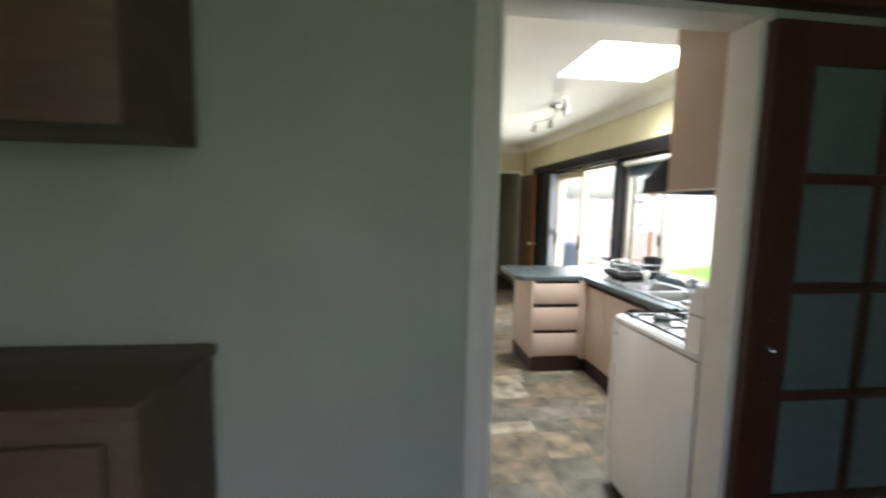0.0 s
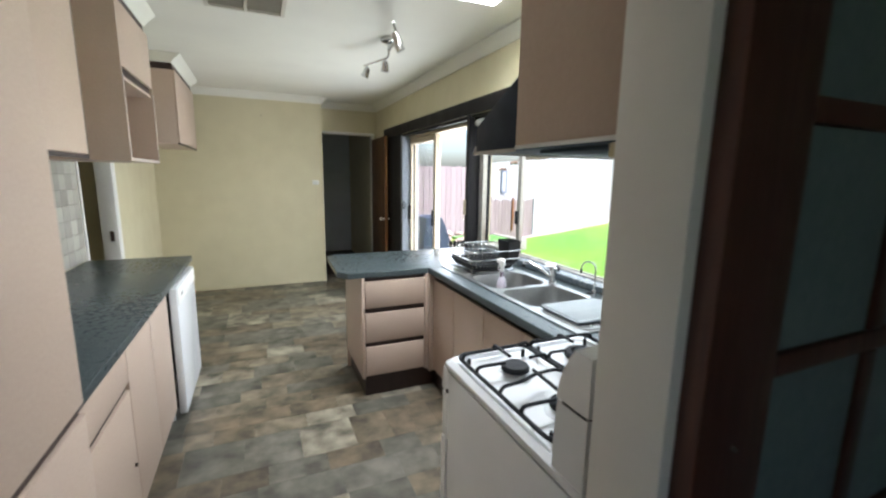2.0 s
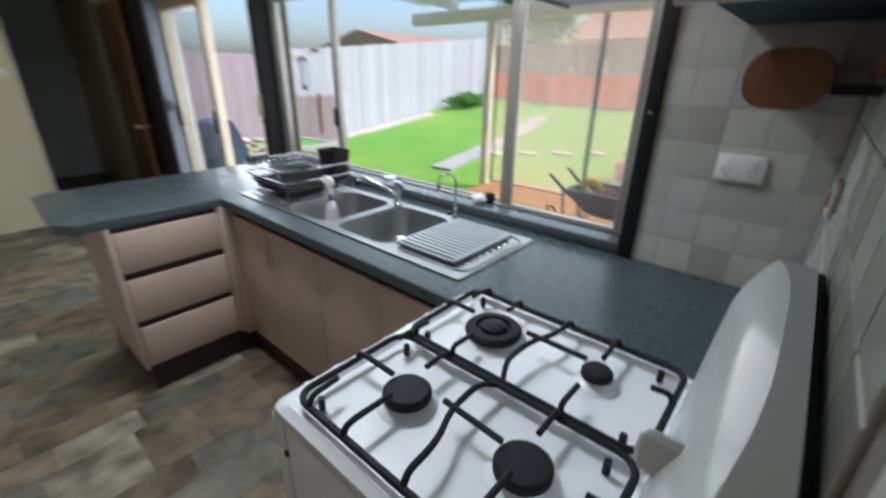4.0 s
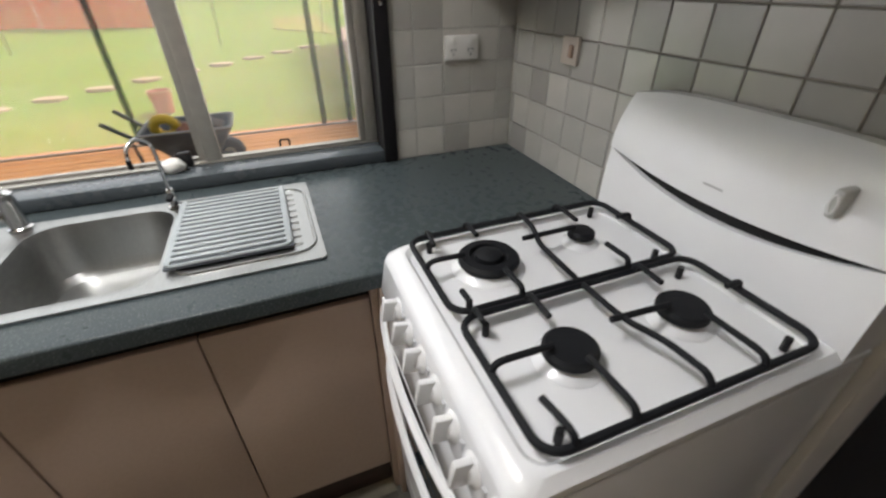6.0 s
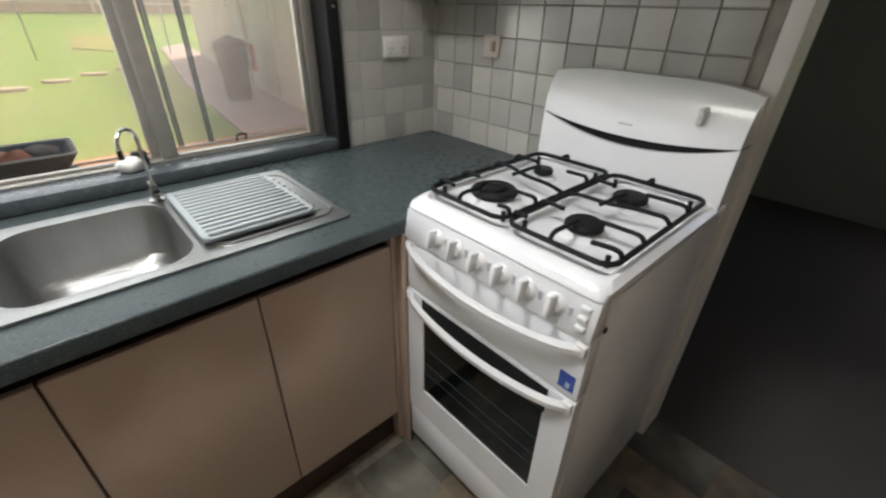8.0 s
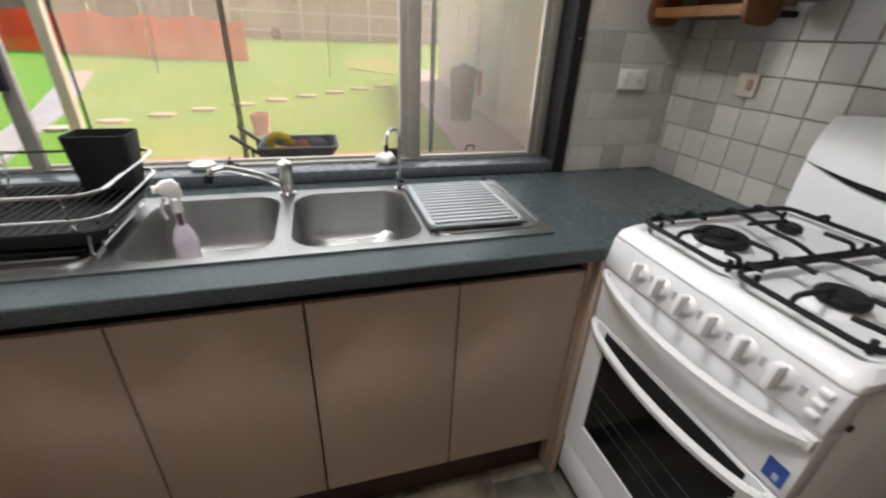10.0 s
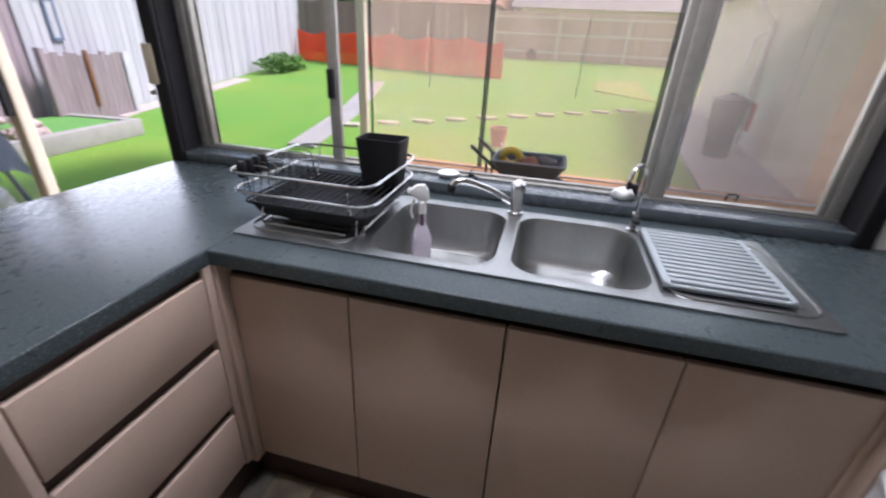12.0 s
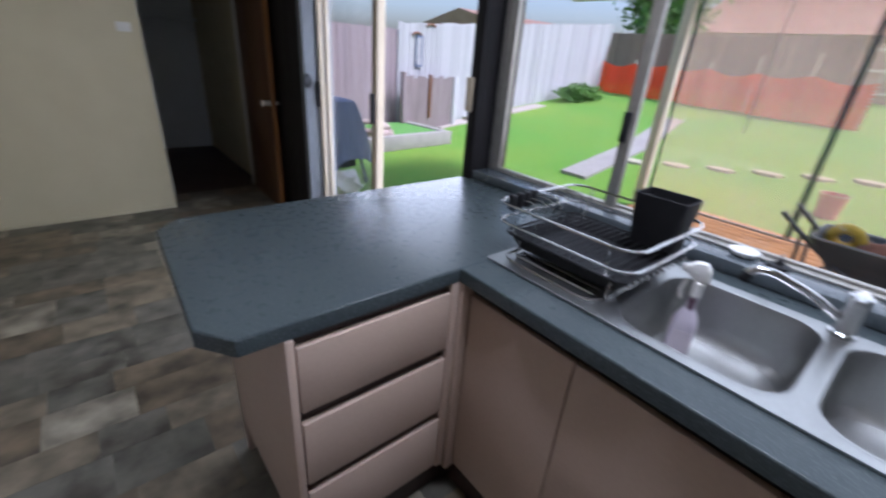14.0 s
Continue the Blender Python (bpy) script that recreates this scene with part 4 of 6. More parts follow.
    sticker = part("sticker", B(-0.262, -0.226, d + 0.012, d + 0.0128, 0.708, 0.752), surf("blue_sticker", (0.03, 0.07, 0.30), (0.05, 0.10, 0.36), 60, 0.35), gd, "blue energy sticker")
    part("sticker_mark", B(-0.252, -0.243, d + 0.0128, d + 0.0134, 0.714, 0.728), M["blue_cover_pale"], sticker, "pale printed shape")
    # oven door: frame, dark glass, handle, racks behind the glass
    od = part("oven_door", holed("y", d - 0.02, d + 0.012, -w, w, 0.205, 0.685, [(-0.206, 0.205, 0.318, 0.672)]), E, s)
    part("oven_glass", B(-0.206, 0.205, d + 0.004, d + 0.008, 0.318, 0.672), surf("dark_oven_glass", (0.008, 0.010, 0.010), (0.006, 0.007, 0.007), 6, 0.06, 0.1), od, "black oven glass")
    part("glass_band", B(-0.21, 0.209, d + 0.0085, d + 0.0135, 0.605, 0.676, bevel=0.001), M["black"], od)
    for z in (0.40, 0.44, 0.50):
        part("oven_rack", tube(bmesh.new(), [(-0.20, d + 0.0085, z), (0.20, d + 0.0085, z)], 0.0009, 5), M["hood_under"], od, "faint wire oven rack")
    bow_handle(od, 0.668, 0.018)
    part("bottom_drawer", B(-w, w, d - 0.03, d + 0.010, 0.055, 0.20, bevel=0.006), E, s)
    # splashback: a lower panel and a bulged lid parted by a curved dark slot
    def seam(u):
        return 1.105 - 0.045 * (1 - u * u)

    def crown(u):
        return 1.236 - 0.016 * abs(u) ** 4

    def arc(z):
        return 0.092 * max(0.002, 1 - (max(0.0, z - 0.955) / 0.285) ** 2.6) ** 0.385

    def skin(low, high, front, back):
        b = bmesh.new()
        n, m = 24, 10
        rows = []
        for j in range(m + 1):
            v = j / m
            rows.append([b.verts.new((u * w, front(u, v), low(u) + (high(u) - low(u)) * v)) for u in (-1 + 2 * i / n for i in range(n + 1))])
        rear = [[b.verts.new((u * w, back, (low if k == 0 else high)(u))) for u in (-1 + 2 * i / n for i in range(n + 1))] for k in (0, 1)]
        for j in range(m):
            for i in range(n):
                b.faces.new((rows[j][i], rows[j][i + 1], rows[j + 1][i + 1], rows[j + 1][i]))
        for i in range(n):
            b.faces.new((rear[0][i], rows[0][i], rows[0][i + 1], rear[0][i + 1])[::-1])
            b.faces.new((rows[m][i], rear[1][i], rear[1][i + 1], rows[m][i + 1])[::-1])
            b.faces.new((rear[0][i], rear[0][i + 1], rear[1][i + 1], rear[1][i]))
        for i in (0, n):
            b.faces.new([rows[j][i] for j in range(m + 1)] + [rear[1][i], rear[0][i]])
        return b
    sb = part("splashback", skin(lambda u: 0.955, lambda u: seam(u) - 0.006 * (1 - u * u), lambda u, v: arc(0.955 + (seam(u) - 0.955) * v), 0.002), E, s)
    part("dark_slot", skin(lambda u: seam(u) - 0.004, lambda u: seam(u) + 0.019 * (1 - u * u) + 0.002, lambda u, v: arc(seam(u)) - 0.012, 0.003), M["black"], sb, "curved black vent slot")
    lid = part("lid", skin(lambda u: seam(u) + 0.019 * (1 - u * u) + 0.002, crown, lambda u, v: arc(seam(u) + 0.014 * (1 - u * u) + (crown(u) - seam(u) - 0.014 * (1 - u * u)) * v) + 0.005 * math.sin(math.pi * min(1, 0.25 + v)), 0.002), E, sb, "bulged white enamel lid")
    part("lid_tab", B(-0.180, -0.164, 0.050, 0.100, 1.142, 1.186, bevel=0.006), surf("pale_grey_plastic", (0.50, 0.51, 0.50), None, 20, 0.35), lid, "pale grey lid lever")
    part("lever_ring", tube(bmesh.new(), [(-0.172 + 0.005 * math.cos(a), 0.101, 1.164 + 0.014 * math.sin(a)) for a in (k * 0.5236 for k in range(12))], 0.0022, 6, closed=True), ENV, lid, "white ring on the lever")
    # black strip stands in for the shadow between the stove and the wall
    part("rear_gap_shade", B(-0.235, 0.25, -0.009, -0.001, 0.90, 1.222), M["black"], sb, "black strip for the shadow gap behind the stove")
    part("badge", B(-0.012, 0.028, 0.070, 0.0905, 1.112, 1.116, bevel=0.001), M["mark"], lid, "faint grey badge bar")
    part("hinge_screw", lathe(bmesh.new(), [(0.007, 0), (0.006, -0.004), (0.001, -0.005)], 12, (-w, d - 0.03, 0.86), axis="x"), M["brown"], s, "rusty side screw")
    return s


stove()

# ---- cupboards ----
def range_hood():
    h = thing("range_hood", "dark blue-black range hood under a pale pink overhead cupboard", "range hood", (0, 0.004, 0.0))
    part("cupboard_side", B(-1.193, -1.185, 0.0, 0.29, 1.5995, CEIL - 0.002, bevel=0.002), PK, h, "pale pink laminate side panel")
    part("cupboard_front", B(-1.184, -0.004, 0.272, 0.29, 1.62, CEIL - 0.002, bevel=0.002), PK, h, "pale pink laminate front")
    part("edge_strip", B(-1.194, -1.186, 0.0, 0.29, 1.592, 1.599), M["white"], h, "white edging strip")
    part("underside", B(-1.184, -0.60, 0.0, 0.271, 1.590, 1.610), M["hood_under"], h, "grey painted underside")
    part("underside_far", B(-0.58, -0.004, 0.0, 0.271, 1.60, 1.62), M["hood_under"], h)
    part("underside_strip", B(-0.60, -0.58, 0.0, 0.30, 1.583, 1.62), M["white"], h)
    part("wall_batten", B(-1.184, -0.605, 0.0, 0.03, 1.565, 1.589, bevel=0.003), M["cream"], h, "cream wall batten")
    canopy = part("canopy", prism(bmesh.new(), [(0.291, 1.592), (0.476, 1.592), (0.476, 1.655), (0.291, 1.745)], -1.190, -0.602, "x", bevel=0.003), M["navy"], h)
    part("canopy_lip", B(-1.191, -0.601, 0.4765, 0.482, 1.588, 1.606, bevel=0.001), M["alu"], canopy, "thin bright front lip")
    part("canopy_edge", B(-1.1945, -1.1905, 0.291, 0.482, 1.586, 1.594), M["alu"], canopy)
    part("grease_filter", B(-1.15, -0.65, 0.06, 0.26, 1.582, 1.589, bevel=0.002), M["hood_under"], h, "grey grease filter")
    part("switch_stem", tube(bmesh.new(), [(-1.10, 0.05, 1.589), (-1.10, 0.06, 1.545)], 0.005, 8), M["white"], h, "small white pull stem")
    return h


range_hood()


def pantry():
    p = thing("pantry_cupboard", "tall pale pink laminate pantry cupboard beside the doorway", "cupboard", (0, 0, 0))
    part("carcass", B(-2.845, -2.197, 0.004, 0.866, 0.1, 2.42), PK, p)
    part("upper_door", B(-2.196, -2.178, 0.006, 0.864, 0.905, 2.42, bevel=0.0025), PK, p)
    part("finger_gap", B(-2.196, -2.193, 0.006, 0.864, 0.872, 0.905), BR, p, "dark brown finger gap")
    part("lower_door", B(-2.196, -2.178, 0.006, 0.864, 0.112, 0.872, bevel=0.0025), PK, p)
    part("kickboard", B(-2.22, -2.205, 0.006, 0.864, 0.0, 0.099), BR, p)
    part("top_strip", B(-2.845, -2.20, 0.006, 0.864, 2.421, 2.47), BR, p, "dark brown top strip")
    return p


pantry()


def side_bench():
    b = thing("side_worktop", "dark grey-green laminate worktop on the side bench", "worktop")
    part("top", B(-2.845, -2.213, 0.868, 3.17, 0.862, 0.902, bevel=0.001), WT, b)
    part("front_edge", B(-2.2128, -2.203, 0.868, 3.17, 0.862, 0.902, bevel=0.004), WT, b)
    units = [(0.870, 1.463, True), (1.466, 1.88, False), (1.883, 2.30, False)]
    for y0, y1, split in units:
        u = thing("base_cabinet", "pale pink laminate base cabinet with finger gaps", "cabinet", group="side bench cabinets")
        part("body", B(-2.84, -2.252, y0, y1, 0.1, 0.861), PK, u)
        if split:
            part("drawer_front", B(-2.251, -2.233, y0 + 0.002, y1 - 0.002, 0.685, 0.855, bevel=0.0025), PK, u)
            part("finger_gap", B(-2.251, -2.247, y0 + 0.05, y1 - 0.002, 0.655, 0.685), BR, u, "dark brown finger gap")
            dr = part("door", B(-2.251, -2.233, y0 + 0.002, y1 - 0.002, 0.105, 0.655, bevel=0.0025), PK, u)
            part("catch", lathe(bmesh.new(), [(0.008, 0), (0.007, 0.008), (0.001, 0.010)], 12, (-2.233, 1.42, 0.34), axis="x"), BR, dr, "small brown catch")
        else:
            part("door", B(-2.251, -2.233, y0 + 0.002, y1 - 0.002, 0.105, 0.855, bevel=0.0025), PK, u)
        part("kickboard", B(-2.30, -2.285, y0, y1, 0.0, 0.099), BR, u)
    return b


side_bench()


def dishwasher():
    d = thing("dishwasher", "white dishwasher with its door slightly ajar under the bench", "dishwasher", (-2.25, 2.335, 0.0))
    E = M["enamel"]
    part("tub", B(-0.57, -0.012, 0.0, 0.70, 0.06, 0.85, bevel=0.004), M["hood_under"], d)
    part("side_panel", B(-0.57, 0.0, -0.014, -0.002, 0.02, 0.85), E, d)
    door = part("door", B(0.022, 0.066, 0.0, 0.70, 0.05, 0.848, bevel=0.008), E, d)
    part("control_strip", B(0.067, 0.071, 0.01, 0.69, 0.745, 0.84, bevel=0.001), M["white"], door)
    part("door_seal", B(0.0, 0.021, 0.004, 0.696, 0.09, 0.84), M["black"], door, "black rubber door seal")
    part("badge", B(0.0712, 0.0725, 0.10, 0.15, 0.785, 0.80), M["hood_under"], door, "small grey badge")
    part("plinth", B(-0.05, -0.03, 0.0, 0.70, 0.0, 0.059), E, d)
    part("hinge_cover", B(0.03, 0.07, 0.70, 0.712, 0.20, 0.30, bevel=0.003), M["brown"], door)
    return d


dishwasher()
solid("bench_end_panel", B(-2.84, -2.235, 3.05, 3.068, 0.0, 0.861), PK, "pale pink end panel under the side worktop", "panel")


PE = surf("pale_pink_edging", (0.56, 0.47, 0.41), None, 30, 0.45)


def overhead(name, label, y0, y1, z0, niche):
    o = thing(name, label, "cupboard", group="overhead cupboards")
    if niche:
        for a, b in ((y0, y0 + 0.018), (y1 - 0.018, y1)):
            part("side_panel", B(-2.845, -2.33, a, b, z0, 2.42, bevel=0.002), PK, o)
        part("bottom_shelf", B(-2.845, -2.332, y0 + 0.019, y1 - 0.019, z0, z0 + 0.018, bevel=0.002), PK, o)
        part("bottom_edge", B(-2.3315, -2.327, y0 + 0.002, y1 - 0.002, z0, z0 + 0.018), PE, o, "pale edging strip")
        part("middle_shelf", B(-2.845, -2.34, y0 + 0.019, y1 - 0.019, 2.02, 2.038), PK, o)
        part("back_board", B(-2.845, -2.83, y0 + 0.019, y1 - 0.019, z0 + 0.019, 2.019), PK, o)
        part("finger_gap", B(-2.36, -2.345, y0 + 0.019, y1 - 0.019, 2.039, 2.08), BR, o, "dark brown finger gap")
        part("door", B(-2.349, -2.331, y0 + 0.002, y1 - 0.002, 2.081, 2.42, bevel=0.0025), PK, o)
        for a in (y0, y1 - 0.018):
            part("edge_strip", B(-2.3295, -2.326, a, a + 0.018, z0 + 0.019, 2.04), PE, o, "pale edging strip")
    else:
        part("body", B(-2.845, -2.351, y0, y1, z0, 2.42, bevel=0.002), PK, o)
        part("door", B(-2.35, -2.332, y0 + 0.002, y1 - 0.012, z0 + 0.012, 2.42, bevel=0.0025), PK, o)
        part("end_edge", B(-2.35, -2.334, y1 - 0.010, y1 + 0.004, z0, 2.42), BR, o, "dark brown edge")
        part("bottom_edge", B(-2.35, -2.334, y0, y1, z0 - 0.006, z0 + 0.010), BR, o)
    part("top_strip", B(-2.845, -2.35, y0 + 0.003, y1 - 0.003, 2.421, 2.475), BR, o, "dark brown top strip")
    bm = bmesh.new()
    prism(bm, [(-2.85, CEIL - 0.002), (-2.85, 2.476), (-2.345, 2.476), (-2.333, 2.50), (-2.295, 2.535), (-2.275, CEIL - 0.002)], y0 - 0.02, y1 + 0.02, "y")
    part("cornice", bm, M["ceiling"], o, "white coved cornice")
    return o


overhead("overhead_cupboard", "pale pink overhead cupboard above the side bench", 0.872, 1.69, 1.585, False)
overhead("open_overhead_cupboard", "pale pink overhead cupboard with an open lower niche", 2.30, 3.03, 1.588, True)
overhead("overhead_cupboard", "pale pink overhead cupboard with dark brown edges", 4.04, 5.23, 1.785, False)
solid("niche_jar", lathe(bmesh.new(), [(0.028, 0), (0.032, 0.006), (0.032, 0.03), (0.02, 0.034), (0.002, 0.035)], 20), M["white"], "small white lidded pot in the cupboard niche", "pot", where=(-2.42, 2.42, 1.607))


def ceiling_vent():
    v = thing("ceiling_vent", "grey-cream louvred heating vent in the ceiling", "vent", (-1.72, 2.47, CEIL - 0.002))
    P = surf("pale_cream_enamel", (0.62, 0.59, 0.50), None, 20, 0.45)
    part("backing", B(-0.21, 0.21, -0.16, 0.16, -0.004, 0.0), P, v)
    part("frame", holed("z", -0.018, -0.0045, -0.23, 0.23, -0.18, 0.18, [(-0.205, -0.008, -0.155, 0.155), (0.008, 0.205, -0.155, 0.155)]), P, v)
    for x in (-0.107, 0.107):
        for i in range(7):
            b = bmesh.new()
            box(b, -0.097, 0.097, -0.017, 0.017, -0.001, 0.001)
            bmesh.ops.rotate(b, verts=b.verts, cent=(0, 0, 0), matrix=Matrix.Rotation(radians(14), 3, "X"))
            bmesh.ops.translate(b, verts=b.verts, vec=(x, -0.132 + i * 0.044, -0.013))
            part("slat", b, P, v)
    return v


ceiling_vent()


def spot_light():
    C = M["chrome"]
    t = thing("ceiling_spotlight", "brushed metal ceiling light with four small spots, unlit", "ceiling light", (-0.735, 2.80, CEIL - 0.002))
    b = bmesh.new()
    lathe(b, [(0.06, 0), (0.06, -0.024), (0.048, -0.03), (0.002, -0.031)], 24)
    part("ceiling_plate", b, C, t)
    part("stem", tube(bmesh.new(), [(0, 0, -0.03), (0, 0, -0.085)], 0.012, 10), C, t)
    bars = [part("bar", tube(bmesh.new(), round_path(p, 0.05), 0.008, 10), C, t) for p in
            ([(0, 0, -0.08), (-0.02, -0.30, -0.085), (-0.15, -0.60, -0.09)], [(0, 0, -0.08), (0.035, 0.14, -0.10), (-0.09, 0.44, -0.11)])]
    for k, x, y, z, ax, ay in ((0, -0.10, -0.49, -0.088, 0.5, 0.3), (0, -0.04, -0.33, -0.086, 0.6, 0.1), (1, 0.02, 0.18, -0.10, 0.1, 0.5), (1, -0.075, 0.40, -0.112, -0.3, 0.4)):
        d = Vector((ax, ay, -1)).normalized()
        p = Vector((x, y, z))
        q = p + Vector((0, 0, -0.035))
        sp = part("spot_arm", tube(bmesh.new(), [p, q], 0.006, 8), C, bars[k])
        part("spot_head", tube(bmesh.new(), [q - d * 0.02, q - d * 0.012, q + d * 0.01, q + d * 0.05, q + d * 0.062], [0.012, 0.022, 0.026, 0.030, 0.036], 16), C, sp, "brushed metal spot head")
        part("lamp_face", tube(bmesh.new(), [q + d * 0.0625, q + d * 0.064], 0.026, 16), M["white"], sp, "pale lamp face")
    return t


spot_light()


def spice_rack():
    r = thing("spice_rack", "red-brown timber spice shelf with rounded ends on the tiled wall", "shelf", (0, 0.010, 1.42))
    for x in (-0.022, -0.395):
        poly = [(u + 0.132, v + 0.055) for u, v in bezel(0.066, 0.052, 0.045, 6)]
        part("end_panel", prism(bmesh.new(), poly, x - 0.009, x + 0.009, "x", bevel=0.002), M["spice"], r)
    # rear board given dark timber to hold the shadow under the hood
    part("shaded_rear_board", B(-0.404, -0.013, 0.002, 0.066, 0.03, 0.046, bevel=0.002), M["dark_timber"], r)
    part("front_board", B(-0.385, -0.032, 0.067, 0.165, 0.03, 0.046, bevel=0.002), M["spice"], r)
    part("front_rail", B(-0.385, -0.032, 0.167, 0.183, 0.028, 0.058, bevel=0.003), M["oak"], r, "paler front rail")
    part("back_rail", B(-0.385, -0.032, 0.0, 0.012, 0.06, 0.10, bevel=0.002), M["spice"], r)
    return r


spice_rack()


def socket(name, where, turn, label):
    """A switched double socket on a wall that faces -y before the turn."""
    k = thing(name, label, "socket", where, turn)
    part("plate", B(-0.058, 0.058, -0.010, 0.0, -0.036, 0.036, bevel=0.003), WH, k)
    for x in (-0.03, 0.03):
        part("rocker", B(x - 0.006, x + 0.006, -0.014, -0.0101, 0.012, 0.026, bevel=0.0015), WH, k)
        for dx, dz, a in ((-0.007, -0.006, 30), (0.007, -0.006, -30), (0, -0.02, 0)):
            b = bmesh.new()
            box(b, -0.0012, 0.0012, -0.0106, -0.0095, -0.005, 0.005)
            bmesh.ops.rotate(b, verts=b.verts, cent=(0, 0, 0), matrix=Matrix.Rotation(radians(a), 3, "Y"))
            bmesh.ops.translate(b, verts=b.verts, vec=(x + dx, 0, dz))
            part("pin_slot", b, M["hood_under"], k)
    return k


socket("wall_socket", (-0.011, 0.208, 1.246), -90, "white double power socket on the grey tiles")
k = thing("wall_switch", "small tile-coloured isolator switch on the tiled wall", "switch", (-0.325, 0.011, 1.262))
part("plate", B(-0.036, 0.036, 0.0, 0.010, -0.036, 0.036, bevel=0.003), surf("aged_cream_plastic", (0.5, 0.44, 0.38), None, 20, 0.4), k)
part("rocker", B(-0.022, -0.004, 0.0101, 0.018, -0.016, 0.016, bevel=0.003), surf("faded_brown_plastic", (0.30, 0.20, 0.15), None, 20, 0.4), k, "faded brown rocker")
k = thing("light_switch", "small white switch plate on the cream end wall", "switch", (-0.965, FAR - 0.003, 1.42))
part("plate", B(-0.045, 0.045, -0.009, 0.0, -0.032, 0.032, bevel=0.003), WH, k)
part("rocker", B(-0.008, 0.008, -0.013, -0.0091, -0.012, 0.012, bevel=0.0015), WH, k)
solid("wall_hook", tube(bmesh.new(), [(0, 0, 0), (0, -0.012, -0.004), (0, -0.014, 0.006)], 0.003, 6), M["brown"], "small dark picture hook on the cream wall", "hook", where=(-1.62, FAR - 0.001, 2.28))
solid("reveal_bolt", lathe(bmesh.new(), [(0.006, 0), (0.006, -0.004), (0.001, -0.006)], 10, axis="x"), M["chrome"], "small bright screw cap on the timber reveal", "screw", where=(-0.022, 0.466, 1.375))
solid("reveal_catch", lathe(bmesh.new(), [(0.012, 0), (0.010, -0.006), (0.001, -0.008)], 12, axis="x"), M["chrome"], "small metal catch on the timber post", "catch", where=(-0.022, 2.885, 1.16))


def roller_blind():
    r = thing("roller_blind", "rolled-up white roller blind under the dark timber head", "blind", (0.045, 1.65, 1.985))
    part("roll", tube(bmesh.new(), [(0, -1.12, 0), (0, 1.12, 0)], 0.03, 20), WH, r)
    for y in (-1.14, 1.14):
        part("bracket", B(-0.03, 0.03, y - 0.004, y + 0.004, -0.03, 0.045, bevel=0.002), M["chrome"], r)
    part("fabric", B(0.024, 0.026, -1.1, 1.1, -0.12, 0.0), M["hood_under"], r, "short drop of grey fabric")
    part("bottom_bar", B(0.018, 0.032, -1.1, 1.1, -0.14, -0.12, bevel=0.004), M["alu"], r)
    return r


roller_blind()

# ---- outdoors ----
GZ = -0.10


def gz(x):
    """The height of the lawn, which climbs away from the patio."""
    return -0.12 + 0.09 * min(max(x - 4.0, 0.0), 14.0)


M["warm_concrete"] = surf("pinkish_concrete", (0.48, 0.42, 0.39), (0.40, 0.35, 0.325), 5, 0.85, bump=0.3, bump_scale=60, big=0.7)
M["lawn"] = surf("lawn_grass", (0.062, 0.25, 0.006), (0.185, 0.285, 0.018), 25, 0.9, bump=0.9, bump_scale=160, big=0.45, sheen=0.08)
M["concrete"] = surf("weathered_concrete", (0.36, 0.34, 0.32), (0.29, 0.275, 0.26), 6, 0.85, bump=0.3, bump_scale=60, big=0.7)
M["fence"] = surf("grey_weathered_palings", (0.47, 0.465, 0.50), (0.39, 0.385, 0.415), 6, 0.8, bump=0.2, bump_scale=40, stretch=(4, 4, 0.5), piece=0.10)
M["fence_brown"] = surf("purple_brown_weathered_palings", (0.34, 0.275, 0.305), (0.26, 0.205, 0.23), 6, 0.8, bump=0.2, bump_scale=40, stretch=(4, 4, 0.5), piece=0.10)
M["brown_fence"] = surf("brown_weathered_palings", (0.60, 0.44, 0.36), (0.50, 0.37, 0.29), 6, 0.85, bump=0.2, bump_scale=40, stretch=(4, 4, 0.5), piece=0.12)
M["dark_fence"] = surf("dark_brown_palings", (0.34, 0.23, 0.195), (0.25, 0.17, 0.14), 6, 0.85, bump=0.2, bump_scale=40, stretch=(4, 4, 0.5), piece=0.2)
M["earth"] = surf("bare_earth", (0.29, 0.285, 0.10), (0.19, 0.27, 0.04), 5, 0.95, bump=0.5, bump_scale=60)
M["mesh"] = surf("orange_barrier_mesh", (0.80, 0.15, 0.035), (0.70, 0.12, 0.028), 4, 0.6)
# thin plastic lets light through
mn, ml = M["mesh"].node_tree.nodes, M["mesh"].node_tree.links
thin, blend = mn.new("ShaderNodeBsdfTranslucent"), mn.new("ShaderNodeMixShader")
thin.inputs[0].default_value = (0.95, 0.17, 0.04, 1)
blend.inputs[0].default_value = 0.5
ml.new(mn["Principled BSDF"].outputs[0], blend.inputs[1])
ml.new(thin.outputs[0], blend.inputs[2])
ml.new(blend.outputs[0], mn["Material Output"].inputs["Surface"])
M["shed"] = surf("cream_fibre_board", (0.76, 0.70, 0.58), (0.70, 0.645, 0.53), 4, 0.7, bump=0.1)
M["roof"] = surf("grey_roof_sheet", (0.22, 0.23, 0.24), (0.18, 0.19, 0.20), 4, 0.55)
M["tile_roof"] = surf("brown_roof_tile", (0.36, 0.21, 0.16), (0.28, 0.16, 0.12), 4, 0.8)
M["blue_cover"] = surf("grey_blue_vinyl_cover", (0.13, 0.165, 0.27), (0.09, 0.12, 0.20), 6, 0.5, bump=0.3, bump_scale=14)
